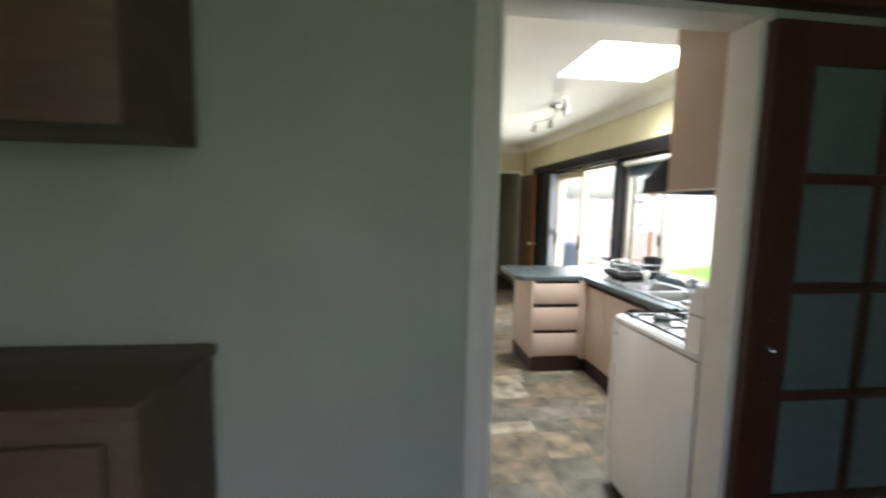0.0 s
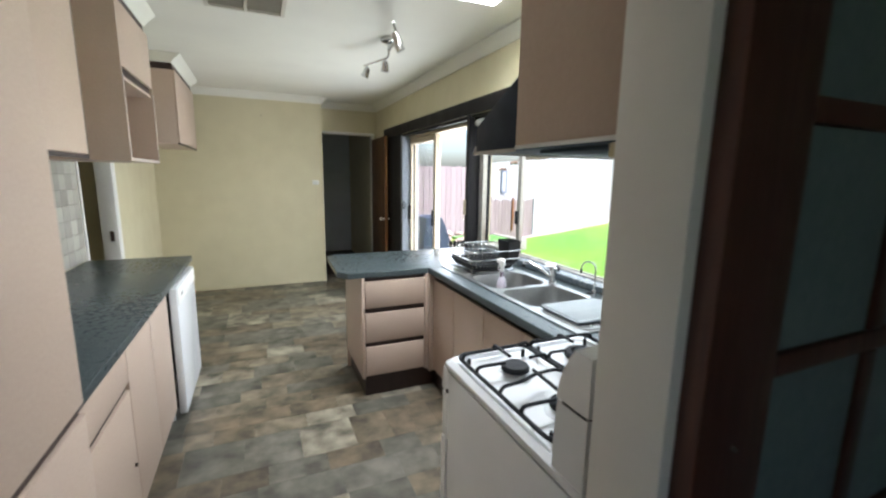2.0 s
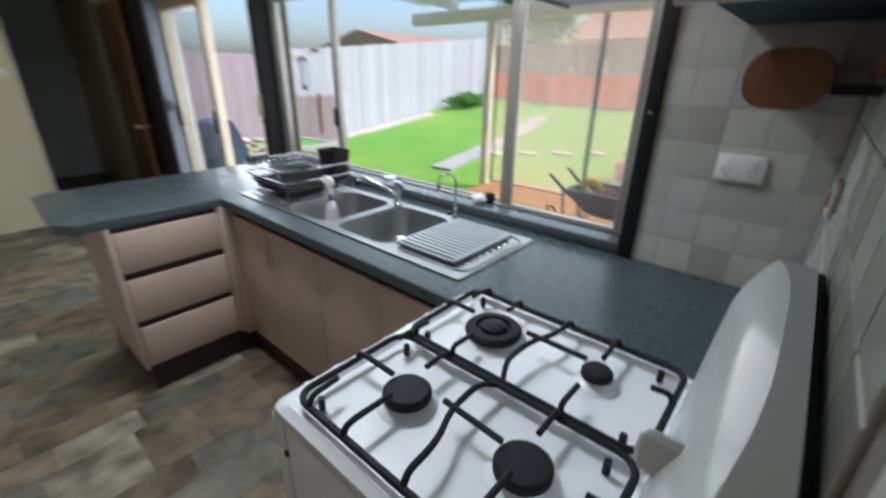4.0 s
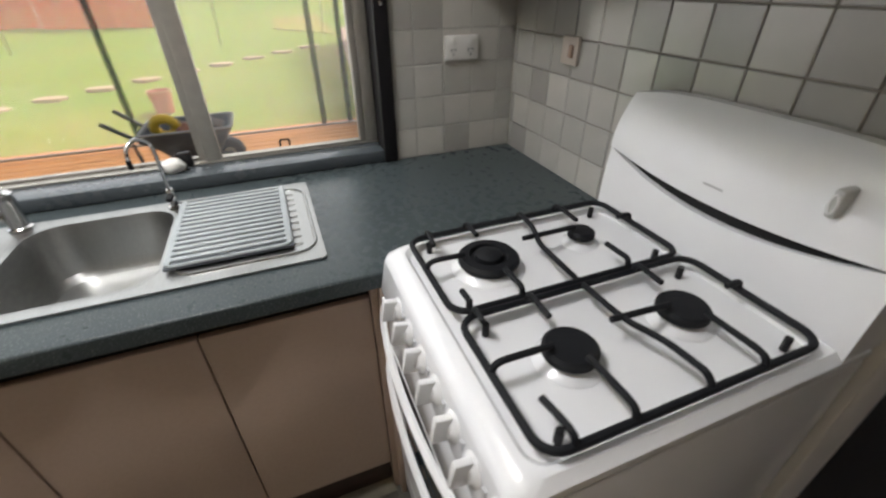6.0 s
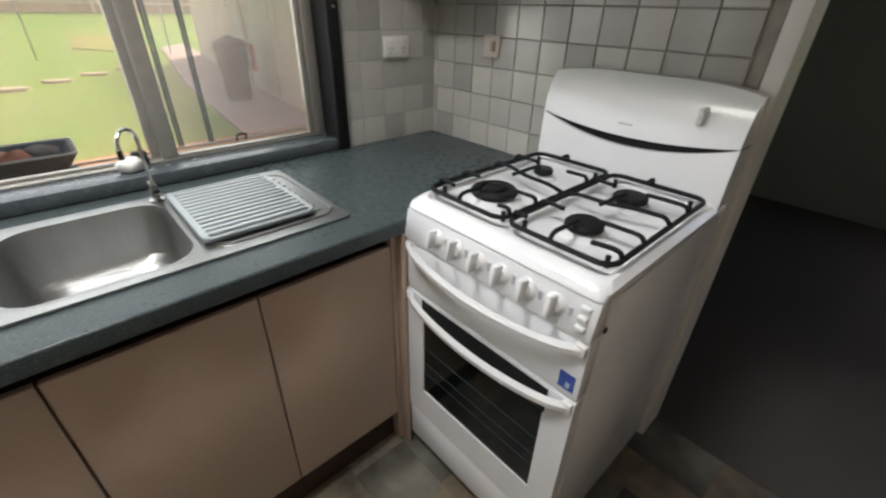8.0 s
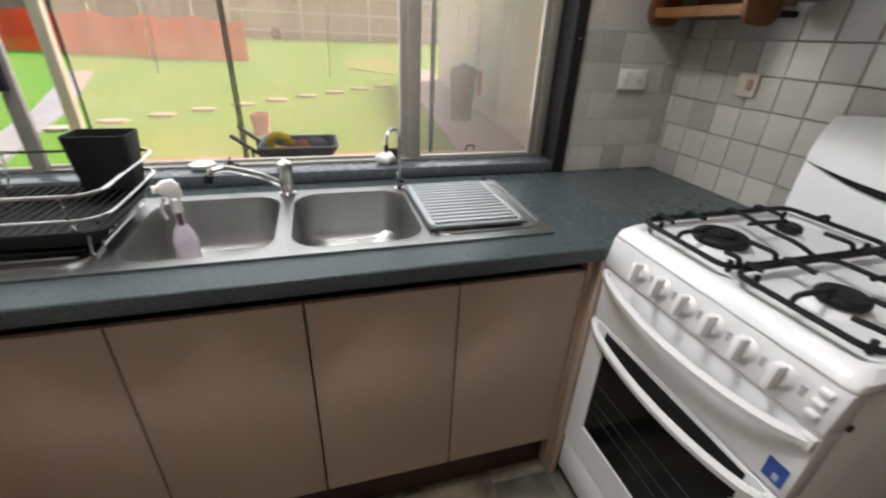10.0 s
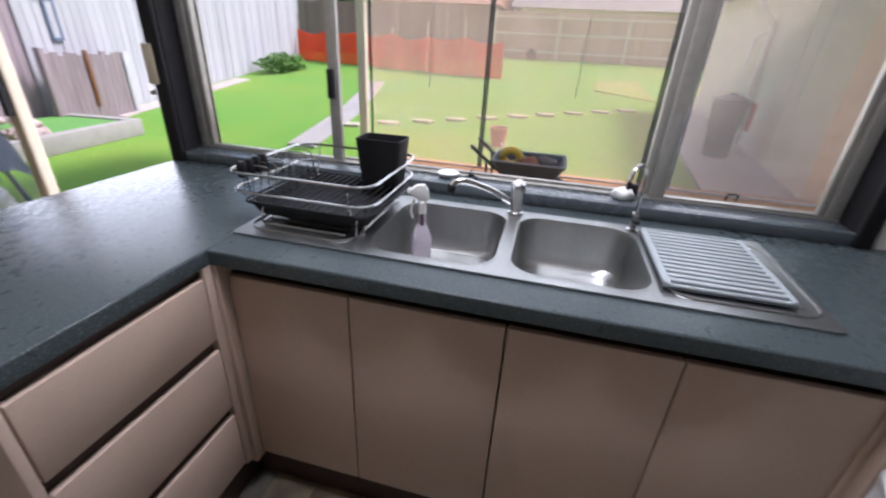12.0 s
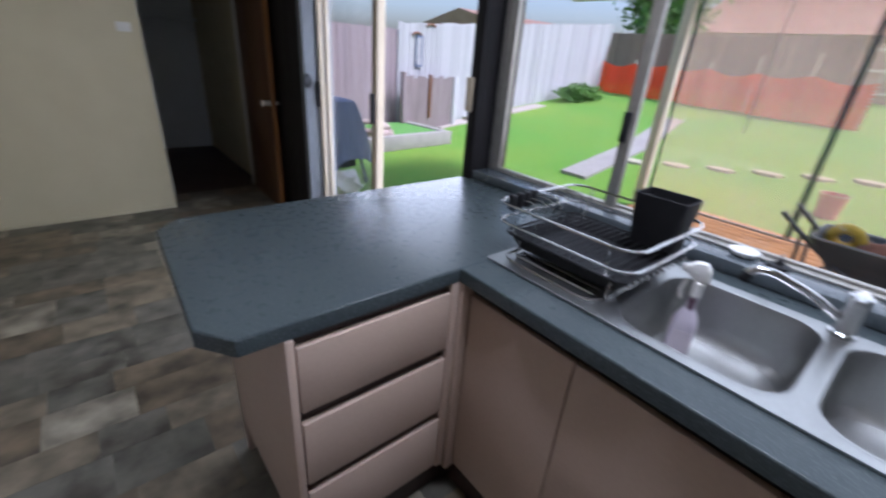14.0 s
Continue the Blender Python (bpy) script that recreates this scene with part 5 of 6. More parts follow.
M["rock"] = surf("pale_pinkish_rock", (0.52, 0.42, 0.39), (0.36, 0.28, 0.26), 14, 0.85, bump=0.4, bump_scale=50)
M["turf"] = surf("bright_artificial_turf", (0.09, 0.26, 0.05), (0.12, 0.30, 0.07), 60, 0.9, bump=0.8, bump_scale=300)
M["leaf"] = surf("shrub_leaf", (0.085, 0.20, 0.035), (0.13, 0.25, 0.05), 10, 0.6)
M["bark"] = surf("bark", (0.12, 0.09, 0.07), (0.08, 0.06, 0.045), 12, 0.9, bump=0.5, bump_scale=40)
M["brick"] = surf("pale_brick", (0.42, 0.30, 0.24), (0.36, 0.25, 0.20), 6, 0.85, bump=0.2)

bm = bmesh.new()
xs = [-30, -15, -5, 0, 2, 3.9] + [4 + 0.5 * i for i in range(29)] + [20, 25, 32, 45, 70, 110, 150]
ys = [-90, -50, -30, -18] + [-12 + 0.8 * i for i in range(36)] + [19, 24, 34, 55, 98]
lawn = [[bm.verts.new((x, y, gz(x) + (0.02 * noise.noise(Vector((x, y, 0)) * 0.9) if x > 4 else -0.01))) for y in ys] for x in xs]
for a, b in zip(lawn, lawn[1:]):
    for i in range(len(ys) - 1):
        bm.faces.new((a[i], b[i], b[i + 1], a[i + 1]))
solid("ground", bm, M["lawn"], "green back lawn reaching to the fences", "lawn", kind="structure")
solid("pavement_south", B(-8, 3, -12, -3.21, -0.16, -0.07), M["concrete"], "grey concrete paving beside the house", "paving", kind="structure")
DECK = surf("orange_stained_deck_board", (0.50, 0.25, 0.10), (0.38, 0.18, 0.065), 9, 0.55, bump=0.15, bump_scale=40, stretch=(6, 0.6, 6), piece=0.12)
deck = solid("pavement_deck", B(0.23, 4.14, -2.6, 3.68, -0.16, -0.085), M["brown"], "orange stained timber patio deck", "deck", kind="structure")
deck_board = done("board", B(-0.066, 0.066, -2.6, 3.68, 0.0, 0.024, bevel=0.003), DECK)
for i in range(28):
    o = new("board", deck_board)
    o.parent = deck
    o.location = (0.305 + i * 0.1395, 0, -0.0845)


def sloped(name, poly, rise, mat, label, cat):
    """A slab over an outline of (x, y) that follows the lawn, standing proud by rise."""
    bm = bmesh.new()
    top = [bm.verts.new((x, y, gz(x) + rise)) for x, y in poly]
    low = [bm.verts.new((x, y, gz(x) - 0.1)) for x, y in poly]
    bm.faces.new(top)
    bm.faces.new(low[::-1])
    n = len(poly)
    for i in range(n):
        bm.faces.new((low[i], low[(i + 1) % n], top[(i + 1) % n], top[i]))
    solid(name, bm, mat, label, cat, kind="structure")


sloped("pavement_shed", [(4.16, -1.6), (10.6, -1.6), (10.2, -1.05), (7.0, -0.62), (4.16, -0.5)], 0.045, M["warm_concrete"], "pinkish grey concrete by the shed", "paving")
sloped("pavement_bare_earth", [(9.6, -0.9), (12.4, -0.8), (12.0, 0.35), (10.6, 0.45)], 0.022, M["earth"], "worn earth with thin grass in the lawn", "earth")
sloped("pavement_path", [(4.16, 4.72), (6.5, 5.0), (9.6, 5.75), (9.5, 6.15), (6.4, 5.42), (4.16, 5.16)], 0.04, M["concrete"], "narrow grey concrete garden path", "path")
sloped("pavement_fence_strip", [(4.6, 8.62), (8.6, 9.05), (8.6, 9.45), (4.6, 9.0)], 0.03, M["warm_concrete"], "bare pinkish strip along the fence foot", "paving")
PALE = surf("pale_paving_stone", (0.47, 0.44, 0.33), (0.38, 0.36, 0.26), 8, 0.85, bump=0.2)
for i in range(10):
    t = i / 9
    x, y = 5.55 + 2.95 * t, 4.75 - 4.85 * t
    b = bmesh.new()
    poly = [(x + (0.13 + 0.03 * random.random()) * math.cos(a), y + (0.19 + 0.03 * random.random()) * math.sin(a)) for a in (k * 0.785 for k in range(8))]
    prism(b, poly, gz(x) - 0.06, gz(x) + 0.032, bevel=0.006)
    solid("stepping_stone", b, PALE, "flat concrete stepping stone in the lawn", "stepping stone", "stepping stones")


def palings(name, label, x0, y0, x1, y1, high, mat, step=0.14, rails=()):
    """A fence of upright boards from one point to another that climbs with the lawn, posts and rails on its near side."""
    L = math.hypot(x1 - x0, y1 - y0)
    f = thing(name, label, "fence", (x0, y0, 0), math.degrees(math.atan2(y1 - y0, x1 - x0)))
    n = math.ceil(L / step)

    def foot(u):
        return gz(x0 + (x1 - x0) * u / L) - 0.03
    kinds = [done("board", B(-step / 2 + 0.004, step / 2 - 0.004, -0.009, 0.009, 0.0, high + d, bevel=0.0), mat) for d in (0.0, 0.010, -0.008)]
    for i in range(n):
        b = new("board", kinds[random.randrange(3)])
        b.parent = f
        b.location = ((i + 0.5) * step, random.uniform(-0.007, 0.007), foot((i + 0.5) * step))
    for z in rails:
        bm = bmesh.new()
        box(bm, 0, L, -0.06, -0.012, z, z + 0.07)
        for v in bm.verts:
            v.co.z += foot(v.co.x)
        part("rail", bm, M["shed"], f, "pale timber rail")
    if rails:
        for i in range(int(L / 2.4) + 1):
            part("post", B(i * 2.4 - 0.045, i * 2.4 + 0.045, -0.15, -0.061, foot(i * 2.4), foot(i * 2.4) + high + 0.05), M["shed"], f, "pale timber post")
    return f


palings("fence_north", "grey weathered timber paling fence along the lawn", 3.66, 9.0, 12.75, 10.1, 2.05, M["fence"], 0.15)
palings("fence_north", "purple-brown weathered timber paling fence behind the garden bed", -1.4, 8.59, 3.85, 9.06, 1.92, M["fence_brown"], 0.15)
palings("fence_east", "pale brown timber paling fence with rails across the far lawn", 16.6, 4.0, 16.6, -9.0, 1.6, M["brown_fence"], 0.16, rails=(0.25, 0.85, 1.4))
palings("fence_east", "dark brown timber paling fence behind the orange mesh", 15.2, 4.02, 15.2, 12.0, 1.75, M["dark_fence"], 0.16)


def barrier():
    """An orange safety mesh between thin stakes."""
    x0, y0, x1, y1 = 12.55, 10.0, 11.45, 2.95
    L, H = math.hypot(x1 - x0, y1 - y0), 0.98
    f = thing("barrier_mesh", "orange plastic safety mesh strung between thin stakes", "barrier", (x0, y0, gz(12.0) - 0.02), math.degrees(math.atan2(y1 - y0, x1 - x0)))
    b = bmesh.new()
    for i in range(int(L / 0.055)):
        x = i * 0.055
        box(b, x, x + 0.036, -0.003, 0.003, 0.03, H)
    for j in range(13):
        z = 0.03 + j * (H - 0.03) / 12
        cuts = 60
        for i in range(cuts):
            box(b, L * i / cuts, L * (i + 1) / cuts, -0.0035, 0.0035, z - 0.026, z + 0.026)
    for v in b.verts:
        u = v.co.x / 1.2
        v.co.z -= (0.10 * math.sin(math.pi * (u % 1.0)) + 0.06 * noise.noise(Vector((v.co.x * 0.8, 0, 0)))) * (v.co.z / H) + 0.05 * v.co.x / L
        v.co.y += 0.05 * math.sin(v.co.x * 3.1) + 0.04 * math.sin(v.co.x * 7.3)
    part("mesh", b, M["mesh"], f)
    for i, top in enumerate((1.45, 1.1, 1.4, 1.15, 1.35, 1.45, 1.2)):
        part("stake", tube(bmesh.new(), [(0.02 + i * 1.18, 0.05, -0.12), (0.05 + i * 1.18, 0.05, top)], 0.02, 6), M["shed"] if i else M["dark_fence"], f)
    return f


barrier()


def tyre():
    b = bmesh.new()
    tube(b, [(0.11 * math.cos(a), 0, 0.11 * math.sin(a)) for a in (k * 0.2618 for k in range(24))], 0.095, 10, closed=True)
    bmesh.ops.rotate(b, verts=b.verts, cent=(0, 0, 0), matrix=Matrix.Rotation(radians(12), 3, "X"))
    solid("old_tyre", b, M["black"], "old black tyre leaning by the far fence", "tyre", where=(16.2, 2.5, gz(16.2) + 0.195), turn=80)


tyre()


def shed():
    s = thing("garden_shed", "cream board garage with a grey roof beside the lawn", "shed", (4.2, -1.55, GZ))
    part("wall", B(0, 5.0, -0.12, 0.0, 0, 2.45), M["shed"], s)
    part("wall_side", B(0, 0.12, -5.0, -0.121, 0, 2.45), M["shed"], s)
    part("wall_end", B(4.88, 5.0, -5.0, -0.121, 0, 2.45), M["shed"], s)
    for x in (1.2, 2.4, 3.6):
        part("cover_strip", B(x - 0.02, x + 0.02, 0.001, 0.012, 0.02, 2.44), M["shed"], s)
    roof = part("roof", prism(bmesh.new(), [(0.25, 2.46), (0.25, 2.52), (-5.2, 3.1), (-5.2, 3.04)], -0.2, 5.2, "x"), M["roof"], s)
    part("gutter", B(-0.2, 5.2, 0.251, 0.35, 2.40, 2.50, bevel=0.01), M["white"], roof)
    pipe = [(2.2, 0.30, 2.41), (2.2, 0.30, 2.2), (2.2, 0.06, 1.95), (2.2, 0.06, 1.2), (2.2, 0.06, 0.0)]
    part("downpipe", tube(bmesh.new(), round_path(pipe, 0.06), 0.04, 12), M["white"], s, "white plastic downpipe")
    part("pipe_elbow", tube(bmesh.new(), round_path([(2.2, 0.10, 1.85), (2.5, 0.12, 1.80), (2.55, 0.12, 1.4)], 0.06), 0.03, 10), M["white"], s)
    return s


shed()


def wheelie_bin():
    b = thing("rubbish_bin", "dark grey round rubbish bin with a red handle by the shed", "bin", (5.65, -1.02, gz(5.65) + 0.047))
    P = surf("dark_grey_plastic", (0.04, 0.04, 0.075), (0.03, 0.03, 0.06), 8, 0.5)
    part("drum", lathe(bmesh.new(), [(0.16, 0), (0.175, 0.02), (0.19, 0.40), (0.212, 0.43), (0.222, 0.72), (0.235, 0.73), (0.235, 0.76), (0.21, 0.77)], 24), P, b)
    part("lid", lathe(bmesh.new(), [(0.225, 0.772), (0.235, 0.79), (0.15, 0.845), (0.05, 0.86), (0.05, 0.88), (0.002, 0.885)], 24), P, b)
    part("red_dustpan", B(-0.20, -0.05, -0.27, -0.235, 0.40, 0.78, bevel=0.016), surf("red_plastic", (0.55, 0.04, 0.03), None, 10, 0.4), b, "red plastic dustpan hung on the side")
    return b


wheelie_bin()


def wheelbarrow():
    w = thing("wheelbarrow", "slate grey plastic wheelbarrow full of garden toys and tools", "wheelbarrow", (2.95, 1.55, -0.06), 90)
    P = surf("dark_slate_plastic", (0.085, 0.095, 0.115), (0.060, 0.068, 0.083), 8, 0.45)
    b = bmesh.new()
    rings = [[b.verts.new((u + dx, v, z)) for u, v in bezel(a, c, 0.06, 4)] for a, c, dx, z in
             ((0.20, 0.15, 0, 0.21), (0.33, 0.24, 0, 0.43), (0.36, 0.265, 0, 0.43), (0.36, 0.265, 0, 0.415), (0.21, 0.16, 0, 0.195))]
    for a, c in zip(rings, rings[1:]):
        for i in range(len(a)):
            b.faces.new((a[i], a[(i + 1) % len(a)], c[(i + 1) % len(a)], c[i]))
    b.faces.new(rings[0])
    b.faces.new(rings[-1][::-1])
    tray = part("tray", b, P, w)
    part("rim", tube(bmesh.new(), [(u, v, 0.432) for u, v in bezel(0.358, 0.263, 0.06, 4)], 0.010, 6, closed=True), surf("pale_rim_plastic", (0.34, 0.35, 0.36), None, 8, 0.5), tray, "pale rim")
    for y in (-0.2, 0.2):
        part("handle", tube(bmesh.new(), round_path([(-0.30, y * 0.4, 0.15), (0.1, y * 0.8, 0.19), (0.40, y, 0.40), (0.58, y * 1.1, 0.55)], 0.1), 0.018, 8), P, w)
        part("leg", tube(bmesh.new(), round_path([(0.15, y, 0.25), (0.30, y, 0.0), (0.38, y, 0.0), (0.42, y, 0.40)], 0.04), 0.014, 8), P, w)
    wheel = part("tyre", lathe(bmesh.new(), [(0.08, -0.03), (0.115, -0.035), (0.137, -0.02), (0.14, 0.0), (0.137, 0.02), (0.115, 0.035), (0.08, 0.03)], 24, (-0.27, 0, 0.14), axis="y"), P, w)
    part("rim", lathe(bmesh.new(), [(0.02, -0.035), (0.08, -0.025), (0.08, 0.025), (0.02, 0.035)], 20, (-0.27, 0, 0.14), axis="y"), M["alu"], wheel)
    return w


wheelbarrow()
ring = bmesh.new()
tube(ring, [(0.085 * math.cos(a), 0.085 * math.sin(a), 0) for a in (k * 0.3927 for k in range(16))], 0.04, 10, closed=True)
bmesh.ops.rotate(ring, verts=ring.verts, cent=(0, 0, 0), matrix=Matrix.Rotation(radians(70), 3, "Y"))
solid("yellow_ring", ring, surf("yellow_plastic", (0.75, 0.50, 0.04), None, 10, 0.4), "yellow plastic ring toy lying in the wheelbarrow", "toy", where=(2.96, 1.74, 0.36))
for (x, y, z, c, nm, lab) in ((2.95, 1.55, 0.35, (0.30, 0.12, 0.08), "garden_trowel", "brown handled garden tool in the wheelbarrow"), (3.02, 1.40, 0.35, (0.12, 0.10, 0.10), "garden_glove", "dark garden gloves heaped in the wheelbarrow"), (3.05, 1.64, 0.33, (0.10, 0.09, 0.08), "soil_bag", "dark soil bag heaped in the wheelbarrow")):
    b = bmesh.new()
    bmesh.ops.create_icosphere(b, subdivisions=3, radius=0.11)
    for v in b.verts:
        q = 1 + 0.35 * noise.noise(v.co * 14 + Vector((x, y, 0)) * 9)
        v.co = Vector((v.co.x * 1.0, v.co.y * 1.0, v.co.z * 0.7)) * q
    solid(nm, b, surf(nm + "_material", c, None, 10, 0.7), lab, "garden tool", where=(x, y, z - 0.04))
b = thing("pink_bucket", "pink plastic bucket standing on the lawn", "bucket", (5.2, 2.15, gz(5.2) + 0.0))
part("pail", tapered_box(bmesh.new(), 0.10, 0.10, 0.13, 0.13, 0.0, 0.28, 0.004, 0.08), surf("pink_plastic", (0.60, 0.13, 0.17), None, 10, 0.45), b)
part("rim", tube(bmesh.new(), [(u, v, 0.28) for u, v in bezel(0.132, 0.132, 0.1, 5)], 0.006, 6, closed=True), M["pink"], b)


def patio_cover():
    p = thing("patio_roof", "flat translucent grey patio roof with pale rafters on posts", "patio roof", (0, 0, 0))
    part("sheet", prism(bmesh.new(), [(0.225, 2.62), (4.0, 2.42), (4.0, 2.44), (0.225, 2.64)], -2.2, 5.2, "y"), M["roof_sheet"], p, "translucent grey roof sheet")
    for i in range(6):
        y = -1.9 + i * 1.27
        part("rafter", prism(bmesh.new(), [(0.225, 2.49), (3.9, 2.295), (3.9, 2.41), (0.225, 2.605)], y - 0.022, y + 0.022, "y"), WH, p)
    part("beam", B(3.72, 3.80, -2.1, 5.19, 2.125, 2.29, bevel=0.004), M["shed"], p)
    for y in (-1.9, 3.72):
        part("post", B(3.71, 3.81, y - 0.05, y + 0.05, -0.08, 2.124, bevel=0.004), M["shed"], p)
    return p


patio_cover()


def clear_blind(y0, y1, strap=0.012):
    c = thing("patio_blind", "hazy clear plastic patio blind with straps", "blind", (3.84, y0, 0.0), group="patio blinds")
    g = part("sheet", B(-0.001, 0.001, 0.0, y1 - y0, -0.02, 2.15), M["film"], c, "hazy clear plastic sheet", smooth=False)
    g.visible_shadow = False
    part("bottom_bar", tube(bmesh.new(), [(0, 0, -0.02), (0, y1 - y0, -0.02)], 0.015, 8), M["alu"], c)
    for y in (0.014, y1 - y0 - 0.014):
        part("strap", B(-0.006, -0.001, y - strap, y + strap, -0.02, 2.15), M["hood_under"], c)
    part("cord", tube(bmesh.new(), [(-0.02, (y1 - y0) * 0.45, 2.1), (-0.02, (y1 - y0) * 0.45 + 0.03, 0.9)], 0.004, 6), M["alu"], c)
    return c


clear_blind(-1.8, -0.02)
clear_blind(-0.018, 0.288)
clear_blind(0.29, 2.199)
clear_blind(2.201, 3.66)


# points round a square of half-width 1, corner to corner
SQUARE = [(-1 + i * 0.25, -1) for i in range(8)] + [(1, -1 + i * 0.25) for i in range(8)] + [(1 - i * 0.25, 1) for i in range(8)] + [(-1, 1 - i * 0.25) for i in range(8)]


def bbq():
    b = thing("covered_barbecue", "barbecue under a grey-blue vinyl cover on thin legs", "barbecue", (0.98, 6.28, -0.135), 8)
    c = bmesh.new()
    rings = []
    for hx, hy, z, flare in ((0.10, 0.15, 0.99, 0.0), (0.15, 0.21, 0.965, 0.0), (0.19, 0.25, 0.86, 0.01), (0.24, 0.30, 0.64, 0.02), (0.26, 0.34, 0.46, 0.04), (0.28, 0.39, 0.34, 0.06)):
        ring = []
        for k, (u, v) in enumerate((hx * a, hy * e) for a, e in SQUARE):
            corner = abs(u / hx) * abs(v / hy)
            q = 1 + flare * (2.2 * corner ** 6 + math.sin(9.0 * math.atan2(v, u) + 3 * z) * 0.7)
            ring.append(c.verts.new((u * q, v * q, z - flare * 2.2 * corner ** 4)))
        rings.append(ring)
    for p, q in zip(rings, rings[1:]):
        for k in range(len(p)):
            c.faces.new((p[k], p[(k + 1) % len(p)], q[(k + 1) % len(p)], q[k]))
    c.faces.new(rings[0])
    part("cover", c, M["blue_cover"], b)
    for x, y in ((-0.2, -0.26), (0.2, -0.26), (-0.2, 0.26), (0.2, 0.26)):
        part("leg", tube(bmesh.new(), [(x * 0.8, y * 0.8, 0.5), (x * 1.2, y * 1.2, 0.0)], 0.020, 8), M["blue_cover"], b)
    part("gas_box", B(-0.16, 0.16, -0.22, 0.2, 0.20, 0.44, bevel=0.02), M["black"], b)
    return b


bbq()
bag = bmesh.new()
bmesh.ops.create_icosphere(bag, subdivisions=3, radius=0.2)
for v in bag.verts:
    q = 1 + 0.4 * noise.noise(v.co * 9)
    v.co = Vector((v.co.x * 1.2, v.co.y * 0.9, max(v.co.z * 0.8, -0.11))) * q
solid("white_bag", bag, M["white"], "crumpled white bag on the turf", "bag", where=(0.78, 5.72, -0.02))


def garden_bed():
    g = thing("raised_garden_bed", "raised garden bed with grey edging, pink rocks and green matting", "garden bed", (2.35, 8.0, -0.13), 6)
    part("front_edge", B(-1.9, 1.55, -0.62, -0.47, 0.0, 0.24, bevel=0.01), M["concrete"], g)
    part("side_edge", B(1.40, 1.55, -0.469, 0.70, 0.0, 0.24, bevel=0.01), M["concrete"], g)
    part("soil", B(-1.9, 0.299, -0.469, 0.70, 0.0, 0.17), M["earth"], g, "bare soil")
    part("matting", B(0.30, 1.399, -0.469, 0.70, 0.0, 0.215), M["turf"], g, "green matting on the bed")
    rng = random.Random(5)
    for i in range(34):
        r = rng.uniform(0.05, 0.12)
        u, v = rng.uniform(-1.0, 0.32), rng.uniform(-0.42, 0.5)
        b = bmesh.new()
        bmesh.ops.create_icosphere(b, subdivisions=2, radius=r)
        for w in b.verts:
            w.co = w.co * (1 + 0.45 * noise.noise(w.co * 11 + Vector((i, 0, 0))))
            w.co.z *= 0.7
        bmesh.ops.translate(b, verts=b.verts, vec=(u, v, 0.19 + r * 0.5 + (0.12 if i % 3 == 0 else 0.0)))
        part("edging_rock", b, M["rock"], g, "rounded pinkish rock")
    return g


garden_bed()


def bed_screen():
    """A low screen of rough boards with a taller end post."""
    t = thing("board_screen", "low pinkish brown board screen behind the garden bed", "screen", (3.66, 8.72, -0.14), 4)
    L = 1.32
    for i in range(13):
        h = 1.10 + 0.03 * math.sin(i * 2.3)
        part("board", B(0.03 + i * 0.1, 0.125 + i * 0.1, -0.01, 0.01, 0.0, h), M["screen"], t)
    for z in (0.25, 0.95):
        part("rail", B(0, L, 0.011, 0.05, z, z + 0.07), M["fence_brown"], t)
    part("post", B(-0.06, 0.02, -0.04, 0.06, 0, 1.18, bevel=0.005), M["screen"], t)
    part("post", B(0.62, 0.67, -0.05, -0.011, 0.3, 1.15, bevel=0.005), M["spice"], t, "red-brown batten")
    part("post", B(L, L + 0.11, -0.05, 0.06, 0, 1.12, bevel=0.005), M["fence"], t, "grey end post")
    return t


M["screen"] = surf("pinkish_brown_boards", (0.29, 0.235, 0.25), (0.21, 0.165, 0.175), 6, 0.85, bump=0.2, stretch=(4, 4, 0.5))
bed_screen()
plaque = thing("wall_plaque", "narrow dark blue frame hung on the grey fence", "plaque", (4.19, 9.045, 1.42), 6.9)
part("frame", holed("y", -0.03, -0.011, -0.09, 0.09, -0.29, 0.29, [(-0.06, 0.06, -0.25, 0.25)]), M["blue_cover"], plaque)
part("panel", B(-0.06, 0.06, -0.02, -0.012, -0.25, 0.25), M["fence"], plaque)
for x, z in ((4.13, 1.70), (4.50, 1.88)):
    hook = bmesh.new()
    tube(hook, [(0.11 * math.cos(a), -0.03, 0.05 * math.sin(a)) for a in (k * 0.3927 for k in range(9))], 0.022, 8)
    solid("fence_ornament", hook, M["spice"], "small red-brown arched ornament on the grey fence", "ornament", "fence ornaments", where=(x, 9.0 + 0.121 * (x - 3.66) - 0.005, z), turn=6.9)
solid("white_tag", prism(bmesh.new(), [(-0.045, -0.09), (0.045, -0.09), (0.045, 0.04), (0.0, 0.09), (-0.045, 0.04)], -0.035, -0.012, "y", bevel=0.004), M["white"], "small white house-shaped tag on the brown fence", "tag", where=(2.16, 8.908, 1.43), turn=5)


